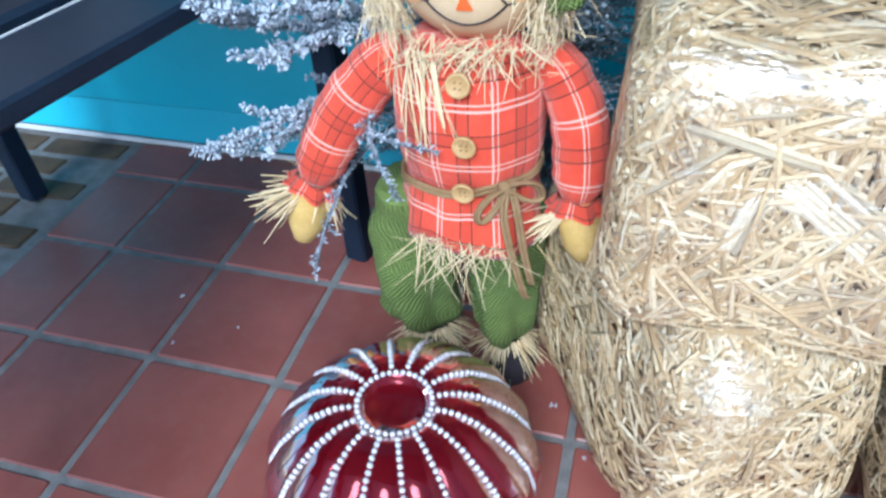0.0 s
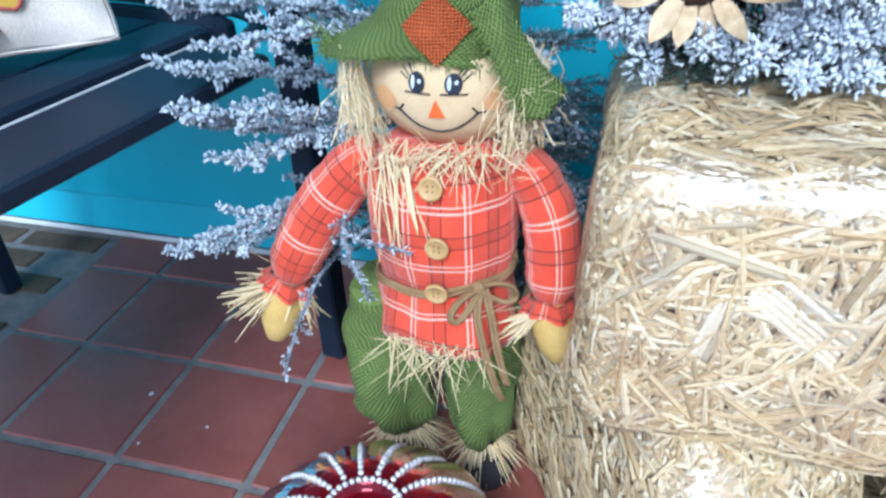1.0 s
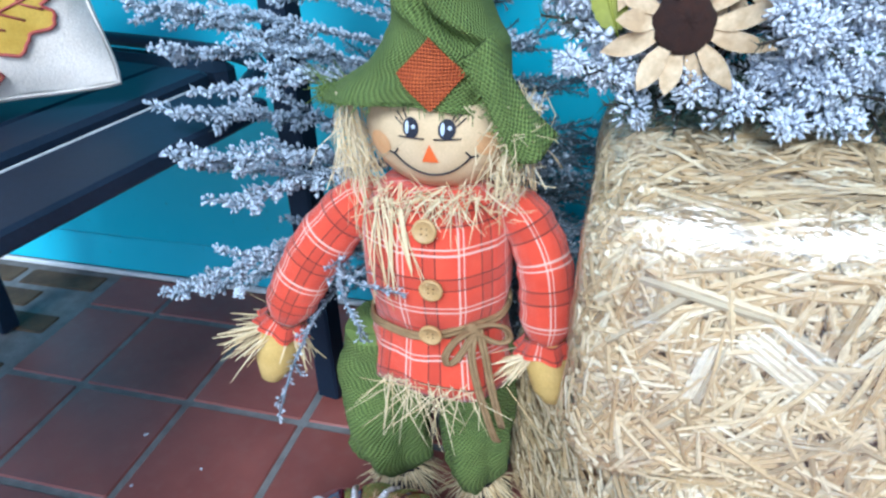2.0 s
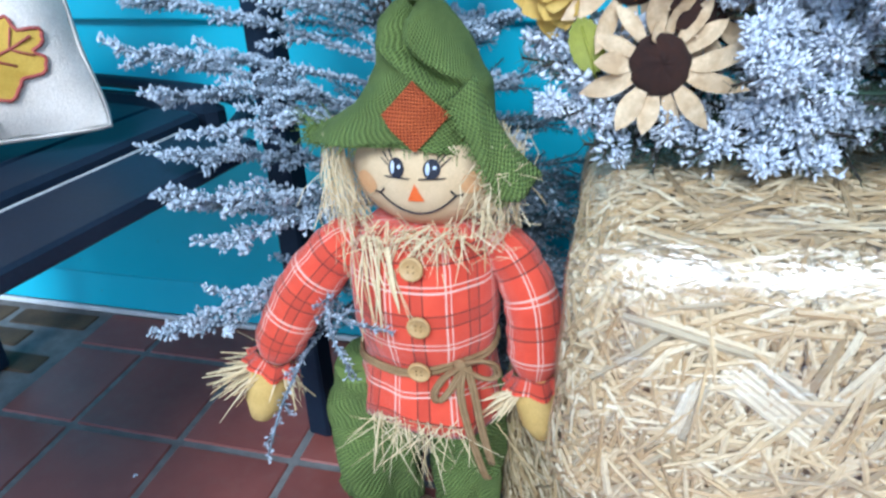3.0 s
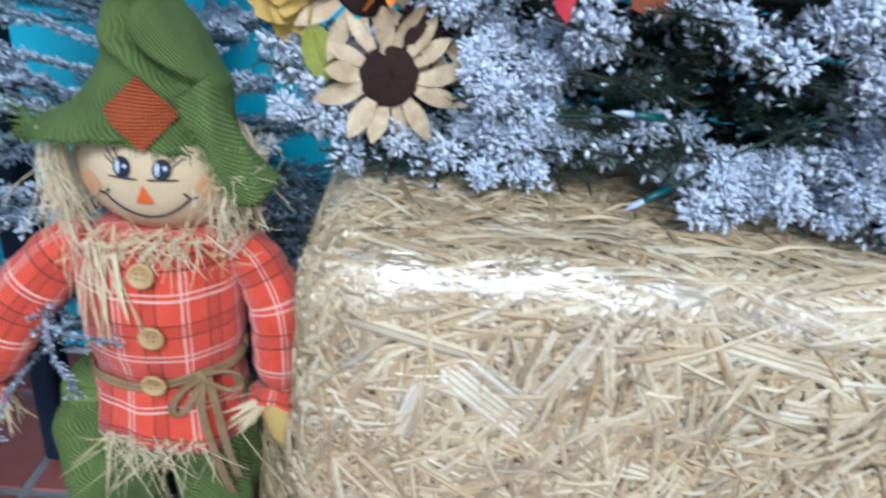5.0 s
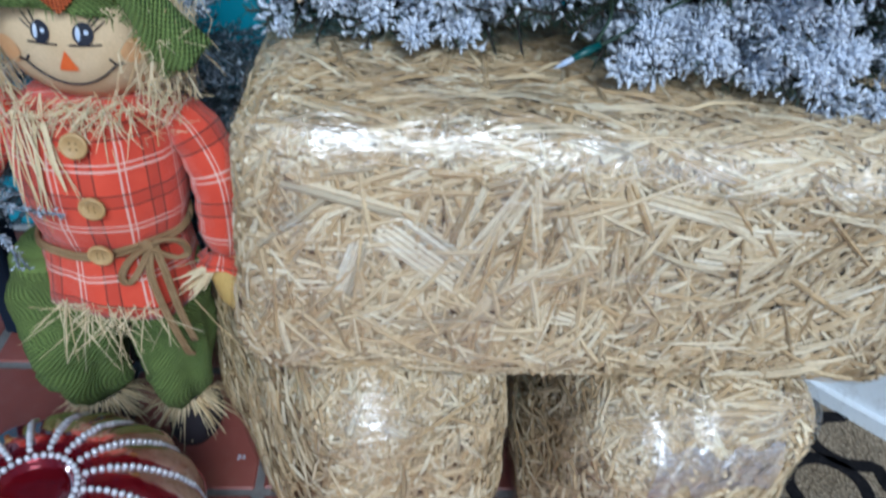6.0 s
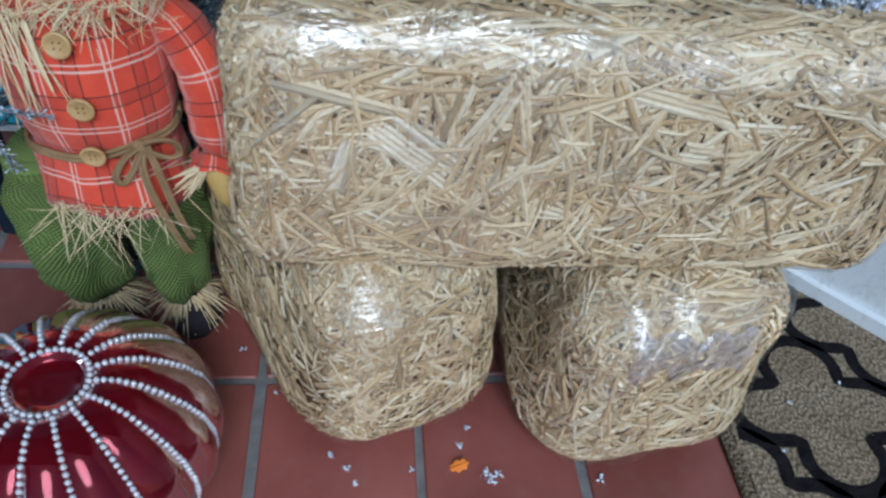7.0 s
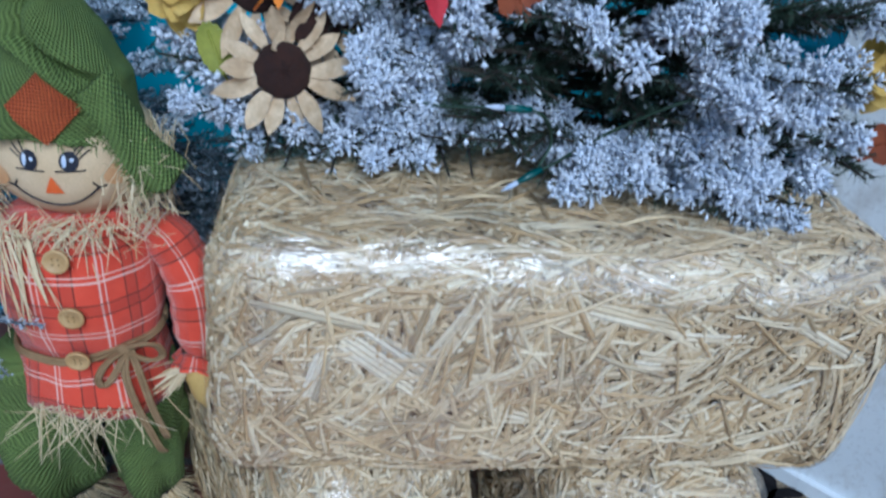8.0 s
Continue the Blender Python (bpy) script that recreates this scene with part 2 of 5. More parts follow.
RUG = rug_material()
RUG_BLACK = mottled("black_rug_pile", (0.006, 0.006, 0.008), (0.020, 0.018, 0.020), 0.98, 60, 330, 1.0, 0.004, Specular_IOR_Level=0.1)
LINEN = mottled("cream_linen", (0.76, 0.68, 0.61), (0.86, 0.79, 0.73), 0.95, 18, 380, 0.7, 0.002)
GOLD_CLOTH = mottled("mustard_applique", (0.55, 0.34, 0.04), (0.66, 0.44, 0.08), 0.9, 30, 500, 0.5, 0.001)
RED_CLOTH = mottled("brick_red_applique", (0.32, 0.05, 0.045), (0.48, 0.13, 0.11), 0.9, 30, 500, 0.5, 0.001)
GREEN_CLOTH = mottled("green_applique", (0.10, 0.17, 0.03), (0.16, 0.24, 0.05), 0.9, 30, 500, 0.5, 0.001)
PLASTER = mottled("unseen_ceiling_plaster", (0.40, 0.41, 0.42), (0.52, 0.53, 0.54), 0.9, 3, 60, 0.3, 0.002)


# ---- mesh helpers ----
rnd = random.Random(7)


class Geo:
    """Collects vertices, faces, material slots and a flat cloth coordinate for one mesh."""

    def __init__(self):
        self.v, self.f, self.k, self.uv, self.slots, self.cur = [], [], [], [], [], 0

    def use(self, material):
        if material not in self.slots:
            self.slots.append(material)
        self.cur = self.slots.index(material)
        return self

    def add(self, verts, faces, uvs=None):
        b = len(self.v)
        self.v += [tuple(p) for p in verts]
        self.uv += list(uvs) if uvs else [(p[0] + 0.3 * p[1], p[2] + 0.3 * p[1]) for p in verts]
        self.f += [tuple(b + i for i in q) for q in faces]
        self.k += [self.cur] * len(faces)
        return b

    def rings(self, rings, cap=True, closed=True, uv_r=None, uv0=(0, 0)):
        """Skins a row of rings, each a list of n points."""
        n = len(rings[0])
        m = n + 1 if closed else n
        verts, uvs, s = [], [], 0.0
        for i, r in enumerate(rings):
            if i:
                s += (Vector(r[0]) - Vector(rings[i - 1][0])).length
            ring = list(r) + ([r[0]] if closed else [])
            verts += ring
            c = sum((Vector(p) for p in r), Vector()) / n
            rad = uv_r if uv_r else sum((Vector(p) - c).length for p in r) / n
            uvs += [(uv0[0] + 2 * math.pi * rad * j / n, uv0[1] + s) for j in range(m)]
        faces = [(i * m + j, i * m + j + 1, (i + 1) * m + j + 1, (i + 1) * m + j) for i in range(len(rings) - 1) for j in range(m - 1)]
        if cap:
            faces += [tuple(range(n - 1, -1, -1)), tuple((len(rings) - 1) * m + j for j in range(n))]
        self.add(verts, faces, uvs)
        return self

    def tube(self, pts, radii, n=8, cap=True, squash=1.0, uv0=(0, 0), uv_r=None):
        """A round bar along a row of points."""
        pts = [Vector(p) for p in pts]
        if not isinstance(radii, (list, tuple)):
            radii = [radii] * len(pts)
        rings, side = [], None
        for i, p in enumerate(pts):
            d = (pts[min(i + 1, len(pts) - 1)] - pts[max(i - 1, 0)]).normalized()
            if side is None:
                side = d.cross(Vector((0, 0, 1)) if abs(d.z) < 0.9 else Vector((0, 1, 0))).normalized()
            side = (side - d * side.dot(d)).normalized()
            up = side.cross(d)
            rings.append([p + radii[i] * (math.cos(a) * side + squash * math.sin(a) * up) for a in (2 * math.pi * j / n for j in range(n))])
        return self.rings(rings, cap, uv0=uv0, uv_r=uv_r)

    def ball(self, c, r, n=12, m=8, turn=None):
        """An ellipsoid with radii r about c."""
        r = (r, r, r) if isinstance(r, (int, float)) else r
        turn = turn or Matrix.Identity(3)
        rings = []
        for i in range(m + 1):
            a = -math.pi / 2 + math.pi * max(0.02, min(m - 0.02, i)) / m
            rings.append([Vector(c) + turn @ Vector((r[0] * math.cos(a) * math.cos(b), r[1] * math.cos(a) * math.sin(b), r[2] * math.sin(a))) for b in (2 * math.pi * j / n for j in range(n))])
        return self.rings(rings)

    def blade(self, a, b, width, normal, bend=0.0, ridge=0.25, taper=0.5):
        """A stalk from a to b: a shallow ridged strip in two lengths, facing normal."""
        a, b = Vector(a), Vector(b)
        d = b - a
        side = d.cross(normal)
        if side.length < 1e-7:
            return self
        side = side.normalized() * width / 2
        up = Vector(normal).normalized()
        verts = []
        for t, w in ((0, 1), (0.5, 1), (1, taper)):
            p = a + d * t + up * (bend * (1 - (2 * t - 1) ** 2))
            verts += [p - side * w, p + up * width * ridge, p + side * w]
        return self.add(verts, [(0, 1, 4, 3), (1, 2, 5, 4), (3, 4, 7, 6), (4, 5, 8, 7)])

    def spike(self, a, b, width):
        """A needle: a thin three-sided cone."""
        a, b = Vector(a), Vector(b)
        d = (b - a).normalized()
        s = d.cross(Vector((0.31, 0.52, 0.8))).normalized() * width / 2
        u = s.cross(d)
        return self.add([a + s, a - 0.5 * s + 0.87 * u, a - 0.5 * s - 0.87 * u, b], [(0, 1, 3), (1, 2, 3), (2, 0, 3)])

    def finger(self, a, b, width):
        """A frosted needle: a stretched lump, thickest near its end."""
        a, b = Vector(a), Vector(b)
        d = (b - a).normalized()
        s = d.cross(Vector((0.31, 0.52, 0.8))).normalized() * width / 2
        u = s.cross(d)
        m = a.lerp(b, 0.68)
        return self.add([a, m + s, m + u, m - s, m - u, b], [(0, 2, 1), (0, 3, 2), (0, 4, 3), (0, 1, 4), (5, 1, 2), (5, 2, 3), (5, 3, 4), (5, 4, 1)])

    def crumb(self, c, r):
        """A small irregular lump."""
        p = [Vector(c) + Vector(q) * r * rnd.uniform(0.6, 1.3) for q in ((1, 0, 0), (-1, 0, 0), (0, 1, 0), (0, -1, 0), (0, 0, 1), (0, 0, -1))]
        return self.add(p, [(0, 2, 4), (2, 1, 4), (1, 3, 4), (3, 0, 4), (2, 0, 5), (1, 2, 5), (3, 1, 5), (0, 3, 5)])

    def box(self, lo, hi, bevel=0.0, turn=None):
        """A box with bevelled edges between two corners."""
        lo, hi = Vector(lo), Vector(hi)
        e, b = bevel, []
        cx = (lo + hi) / 2
        rings = []
        for z, inset in ((lo.z, e), (lo.z + e, 0), (hi.z - e, 0), (hi.z, e)):
            x0, x1, y0, y1 = lo.x + inset, hi.x - inset, lo.y + inset, hi.y - inset
            c = e if e else 0.0
            if e:
                ring = [(x0 + c, y0, z), (x1 - c, y0, z), (x1, y0 + c, z), (x1, y1 - c, z), (x1 - c, y1, z), (x0 + c, y1, z), (x0, y1 - c, z), (x0, y0 + c, z)]
            else:
                ring = [(x0, y0, z), (x1, y0, z), (x1, y1, z), (x0, y1, z)]
            rings.append([Vector(p) for p in ring])
        if not e:
            rings = [rings[0], rings[3]]
        if turn:
            rings = [[cx + turn @ (p - cx) for p in r] for r in rings]
        return self.rings(rings)

    def mesh(self, name, smooth=True):
        me = bpy.data.meshes.new(name)
        me.from_pydata(self.v, [], self.f)
        for m in self.slots:
            me.materials.append(m)
        me.polygons.foreach_set("material_index", self.k)
        me.polygons.foreach_set("use_smooth", [smooth] * len(self.f))
        layer = me.uv_layers.new(name="UVMap")
        idx = np.empty(len(me.loops), dtype=np.int32)
        me.loops.foreach_get("vertex_index", idx)
        layer.data.foreach_set("uv", np.array(self.uv, dtype=np.float32)[idx].ravel())
        me.validate()
        return me


def part(name, g, parent, label="", smooth=True, kind=""):
    """One mesh object under a thing or a part."""
    ob = new(name, g.mesh(name, smooth))
    ob.parent = parent
    if parent:
        ob.matrix_parent_inverse = parent.matrix_world.inverted()
    return tagged(ob, label, kind=kind)


def thing(name, at, label, category, group="", kind=""):
    ob = new(name)
    ob.empty_display_size = 0.05
    ob.matrix_world = Matrix.Translation(at)
    ob.location = at
    bpy.context.view_layer.update()
    return tagged(ob, label, category, group, kind)


def solid(name, g, label, category, group="", kind="", smooth=True):
    return tagged(new(name, g.mesh(name, smooth)), label, category, group, kind)


def arc(points, n=12):
    """A smooth row of points through a few given ones."""
    pts = [Vector(p) for p in points]
    pts = [2 * pts[0] - pts[1]] + pts + [2 * pts[-1] - pts[-2]]
    out = []
    for i in range(1, len(pts) - 2):
        a, b, c, d = pts[i - 1:i + 3]
        for j in range(n):
            t = j / n
            out.append(0.5 * (2 * b + (c - a) * t + (2 * a - 5 * b + 4 * c - d) * t * t + (3 * b - a - 3 * c + d) * t ** 3))
    return out + [pts[-2]]


def lerp(table, s):
    """Reads rows of (s, value, ...) at s."""
    for a, b in zip(table, table[1:]):
        if s <= b[0]:
            f = (s - a[0]) / (b[0] - a[0])
            return [x + (y - x) * f for x, y in zip(a[1:], b[1:])]
    return list(table[-1][1:])


# ---- setting ----
TILE_SIZE, EDGE_X, WALL_Y = 0.2, -0.355, 0.52

ground = Geo().use(GROUT)
ground.box((-4, -5, -0.12), (5, WALL_Y + 0.1, -0.0035))
floor = solid("floor", ground, "grey cement bed under red quarry tiles", "floor", kind="structure", smooth=False)

# blue siding: wide lapped boards, each tilted out at its foot
siding = thing("wall_north", (0.5, WALL_Y, 0), "bright blue painted lapped board wall", "wall", kind="structure")
backing = Geo().use(WALL).box((-4, WALL_Y + 0.024, 0.0), (5, WALL_Y + 0.12, 2.748))
part("wall_core", backing, siding, smooth=False)
z = 0.092
rows = [(0.012, 0.092)]
while z < 2.5:
    rows.append((z, z + 0.497 if z < 0.1 else z + 0.25))
    z = rows[-1][1]
for z0, z1 in rows:
    z1 = min(z1, 2.735)
    b = Geo().use(WALL)
    prof = [(WALL_Y - 0.004, z0), (WALL_Y - 0.006, z0 + 0.003), (WALL_Y + 0.010, z1 + 0.006), (WALL_Y + 0.024, z1 + 0.006), (WALL_Y + 0.024, z0)]
    b.rings([[(x, y, zz) for y, zz in prof] for x in (-3.98, 4.98)])
    part("board", b, siding, smooth=False)
foot = Geo().use(WHITE_WOOD).box((-3.9, WALL_Y - 0.012, 0.0), (4.9, WALL_Y - 0.004, 0.011), 0.002)
part("trim", foot, siding, "chipped pale strip at the wall's foot", smooth=False)

# unseen porch ceiling, added far overhead to hold back light from above
light_block = Geo().use(PLASTER).box((-4, -1.35, 2.75), (5, WALL_Y + 0.12, 2.85))
solid("ceiling", light_block, "plain unseen ceiling slab added to block overhead light", "ceiling", kind="structure", smooth=False)

# whitewashed panel that stands across the corner behind the rug
panel = thing("wall_east", (1.46, 0.13, 0), "weathered whitewashed wooden panel wall, stained at the foot", "wall", kind="structure")
p0, p1 = Vector((1.32, 0.275, 0)), Vector((2.6, -1.05, 0))
dirn = (p1 - p0).normalized()
nrm = Vector((dirn.y, -dirn.x, 0))
if nrm.x > 0:
    nrm = -nrm
g = Geo().use(PANEL)
g.rings([[p + q + Vector((0, 0, zz)) for q in (Vector(), -nrm * 0.05) for p in ((p0, p1) if q.length == 0 else (p1, p0))] for zz in (0.012, 2.4)])
part("panel", g, panel, smooth=False)
g = Geo().use(PANEL)
g.rings([[p + q + Vector((0, 0, zz)) for q in (nrm * 0.012, -nrm * 0.05) for p in ((p0, p1) if q.dot(nrm) > 0 else (p1, p0))] for zz in (0.006, 0.03)])
part("sill", g, panel, smooth=False)


# ---- bench ----
def bench():
    """A dark slatted bench; its long side runs away to the wall."""
    t = thing("bench", (-0.1, 0.0, 0), "navy-black lacquered slatted wooden bench beside the blue wall", "bench")
    ax = Vector((0.163, 0.987, 0))
    ac = Vector((0.987, -0.163, 0))
    o = Vector((0.172, -0.02, 0))

    def bar(name, c0, c1, l0, l1, z0, z1, bevel=0.004, label="", finish=None):
        g = Geo().use(finish or NAVY)
        rot = Matrix((ac, ax, Vector((0, 0, 1)))).transposed()
        g.box((c0, l0, z0), (c1, l1, z1), bevel)
        g.v = [tuple(o + rot @ Vector(p)) for p in g.v]
        return part(name, g, t, label, smooth=False)

    bar("slat", -0.112, 0.0, -0.60, 0.255, 0.480, 0.502)
    # bright light line along the slat edge, put in as a pale strip
    bar("worn_edge", -0.1135, -0.1110, -0.60, 0.250, 0.490, 0.5026, 0.0004, "pale strip standing in for the light line on the slat's edge", WHITE_WOOD)
    bar("slat", -0.205, -0.125, -0.60, 0.30, 0.470, 0.512, 0.006)
    for i in range(4):
        bar("slat", -0.30 - 0.098 * i, -0.218 - 0.098 * i, -0.60, 0.31, 0.482, 0.508)
    bar("end_rail", -0.62, -0.118, 0.312, 0.352, 0.474, 0.516, 0.012)
    g = Geo().use(NAVY)
    curve = arc([(-0.62, 0.385, 0.512), (-0.35, 0.385, 0.514), (-0.16, 0.372, 0.514), (-0.075, 0.335, 0.512), (-0.045, 0.262, 0.502)], 6)
    rot = Matrix((ac, ax, Vector((0, 0, 1)))).transposed()
    g.tube([o + rot @ Vector(p) for p in curve], 0.013, 8, squash=0.8)
    part("curved_rim", g, t)
    for c, l, top in ((-0.018, 0.28, 0.95), (-0.682, 0.195, 0.47), (-0.03, -0.55, 0.478), (-0.6, -0.55, 0.47)):
        bar("leg", c, c + 0.038, l, l + 0.038, 0.0, top)
    return t


bench()


def leaf_outline(kind, size):
    """A lobed leaf as points round its middle."""
    pts = []
    lobes = {"oak": (7, 0.22), "maple": (5, 0.42), "plain": (1, 0.0)}[kind]
    for i in range(60):
        a = 2 * math.pi * i / 60
        r = 1 + lobes[1] * (abs(math.cos(lobes[0] * a / 2)) * 1.6 - 1) + 0.04 * math.sin(17 * a)
        if kind == "maple":
            r = 0.40 + 0.66 * abs(((5 * a / (2 * math.pi)) % 1) * 2 - 1) ** 1.15 + 0.03 * math.sin(25 * a)
        pts.append((size * r * math.cos(a), size * 0.62 * r * math.sin(a)) if kind != "maple" else (size * r * math.cos(a), size * 0.9 * r * math.sin(a)))
    return pts


def pillow():
    """A soft linen cushion that lies tilted on the bench."""
    u = Vector((0.84, 0.515, 0.12)).normalized()
    v = Vector((-0.70, 0.16, 0.70))
    v = (v - u * u.dot(v)).normalized()
    turn = Matrix((u, v, u.cross(v))).transposed()
    c = Vector((0.073, 0.150, 0.541)) - u * 0.182 + v * 0.172
    t = thing("pillow", (c.x, c.y, 0.512), "cream linen cushion with autumn leaf appliques on the bench", "pillow")
    hw, hh, th = 0.19, 0.18, 0.088

    def shape(u, v, side):
        puff = max(0.0, (1 - u * u) * (1 - v * v)) ** 0.6
        pin = 1 - 0.10 * (1 - u * u) * abs(v) ** 2 - 0.10 * (1 - v * v) * abs(u) ** 2 - 0.03 * (u * v) ** 8
        p = Vector((hw * u * pin, hh * v * pin, side * (th * puff + 0.006)))
        p.z += 0.012 * noise.noise(Vector((u * 3, v * 3, side)))
        return c + turn @ p

    g = Geo().use(LINEN)
    n = 28
    for side in (1, -1):
        verts = [shape(-1 + 2 * i / n, -1 + 2 * j / n, side) for j in range(n + 1) for i in range(n + 1)]
        faces = [(j * (n + 1) + i, j * (n + 1) + i + 1, (j + 1) * (n + 1) + i + 1, (j + 1) * (n + 1) + i) for j in range(n) for i in range(n)]
        g.add(verts, [f if side > 0 else f[::-1] for f in faces])
    body = part("cushion", g, t)
    g = Geo().use(LINEN)
    rim = [(-1 + 2 * i / n, -1) for i in range(n)] + [(1, -1 + 2 * i / n) for i in range(n)] + [(1 - 2 * i / n, 1) for i in range(n)] + [(-1, 1 - 2 * i / n) for i in range(n + 1)]
    g.tube([shape(u, v, 1) * 0.5 + shape(u, v, -1) * 0.5 for u, v in rim], 0.004, 6)
    part("piping", g, t)

    def applique(u0, v0, size, kind, spin, cloth, edge):
        pts = [Matrix.Rotation(spin, 2) @ Vector(p) for p in leaf_outline(kind, size)]
        ring = [shape(u0 + p.x / hw, v0 + p.y / hh, 1) + turn @ Vector((0, 0, 0.0035)) for p in pts]
        half = [shape(u0 + 0.5 * p.x / hw, v0 + 0.5 * p.y / hh, 1) + turn @ Vector((0, 0, 0.005)) for p in pts]
        mid = shape(u0, v0, 1) + turn @ Vector((0, 0, 0.005))
        g = Geo().use(cloth)
        k = len(ring)
        g.add(ring + half + [mid], [(i, (i + 1) % k, k + (i + 1) % k, k + i) for i in range(k)] + [(k + i, k + (i + 1) % k, 2 * k) for i in range(k)])
        a = part("leaf_applique", g, t)
        g = Geo().use(edge)
        g.tube(ring + [ring[0]], 0.0022, 5)
        for s in (-0.8, -0.4, 0.0, 0.4):
            for sign in (1, -1):
                q = [Matrix.Rotation(spin, 2) @ Vector(p) for p in ((s * size, 0), ((s + 0.3) * size, sign * 0.3 * size))]
                g.tube([shape(u0 + p.x / hw, v0 + p.y / hh, 1) + turn @ Vector((0, 0, 0.0055)) for p in q], 0.0014, 4)
        q = [Matrix.Rotation(spin, 2) @ Vector((x * size, 0)) for x in (-1, -0.5, 0, 0.5, 0.9)]
        g.tube([shape(u0 + p.x / hw, v0 + p.y / hh, 1) + turn @ Vector((0, 0, 0.0055)) for p in q], 0.0016, 4)
        part("stitching", g, a)

    applique(0.56, -0.60, 0.056, "oak", 0.45, GOLD_CLOTH, RED_CLOTH)
    applique(0.25, -0.90, 0.042, "maple", 1.1, GOLD_CLOTH, RED_CLOTH)
    applique(0.60, -0.08, 0.030, "maple", 1.6, RED_CLOTH, RUST)
    applique(0.30, 0.30, 0.055, "oak", 2.2, GREEN_CLOTH, RUST)
    applique(0.72, 0.55, 0.04, "oak", 1.0, GREEN_CLOTH, RUST)
    return t


pillow()


# ---- flocked trees ----
def needle_row(green, white, a, b, length, density, snow, width=0.0011, crumbs=0.2):
    """Needles and frost along one twig from a to b; snow is how much of it is white."""
    a, b = Vector(a), Vector(b)
    d = b - a
    n = max(2, int(d.length * density))
    d.normalize()
    s = d.orthogonal().normalized()
    u = d.cross(s)
    for i in range(n):
        f = (i + rnd.random()) / n
        p = a + (b - a) * f
        w = rnd.uniform(0, 2 * math.pi)
        out = (s * math.cos(w) + u * math.sin(w)) * rnd.uniform(0.65, 1.0) + d * rnd.uniform(0.35, 0.95)
        L = length * rnd.uniform(0.6, 1.15) * (1 - 0.35 * f)
        q = p + out.normalized() * L
        frosty = rnd.random() < snow * (0.75 + 0.5 * (out.z > -0.1)) * (0.6 + 0.5 * f)
        if frosty:
            white.finger(p, p + (q - p) * 1.05, length * rnd.uniform(0.10, 0.19))
            if rnd.random() < crumbs:
                white.crumb(p + (q - p) * rnd.uniform(0.55, 1.0), length * rnd.uniform(0.12, 0.27))
        else:
            green.spike(p, q, width)


def fluff(white, heart, r, n):
    """A tuft of flocked needle ends round one point."""
    for _ in range(n):
        d = Vector((rnd.gauss(0, 1), rnd.gauss(-0.25, 1), rnd.gauss(0.25, 1))).normalized()
        p = heart + d * r * rnd.uniform(0.15, 0.75)
        d = (d + Vector((rnd.gauss(0, 0.35), rnd.gauss(0, 0.35), rnd.gauss(0, 0.35)))).normalized()
        white.finger(p, p + d * rnd.uniform(0.005, 0.011), rnd.uniform(0.0018, 0.0038))
        if rnd.random() < 0.6:
            white.crumb(p + d * rnd.uniform(0.0, 0.006), rnd.uniform(0.0012, 0.0032))


def bough(stems, green, white, root, tip, sag, twigs, twig_len, needle, density, snow, thick=0.003, crumbs=0.2, via=None):
    """One branch with twigs that fan out along its outer part."""
    root, tip = Vector(root), Vector(tip)
    mid = (root + tip) / 2 + Vector((0, 0, sag))
    line = arc([root] + [Vector(p) for p in via or (mid,)] + [tip], 5)
    stems.tube(line, [thick * (1 - 0.7 * i / (len(line) - 1)) for i in range(len(line))], 5)
    for p, q in zip(line, line[1:]):
        needle_row(green, white, p, q, needle, density, snow, crumbs=crumbs)
    for i in range(twigs):
        f = 0.3 + 0.68 * (i + rnd.random() * 0.6) / twigs
        k = min(len(line) - 2, int(f * (len(line) - 1)))
        p = line[k].lerp(line[k + 1], f * (len(line) - 1) - k)
        d = (line[k + 1] - line[k]).normalized()
        s = d.cross(Vector((0, 0, 1))).normalized() * (1 if i % 2 else -1)
        out = (d * rnd.uniform(0.7, 1.1) + s * rnd.uniform(0.5, 0.9) + Vector((0, 0, rnd.uniform(-0.35, 0.4)))).normalized()
        q = p + out * twig_len * (1.15 - 0.6 * f) * rnd.uniform(0.75, 1.2)
        stems.tube([p, q], [thick * 0.45, thick * 0.25], 4)
        needle_row(green, white, p, q, needle, density, snow, crumbs=crumbs)


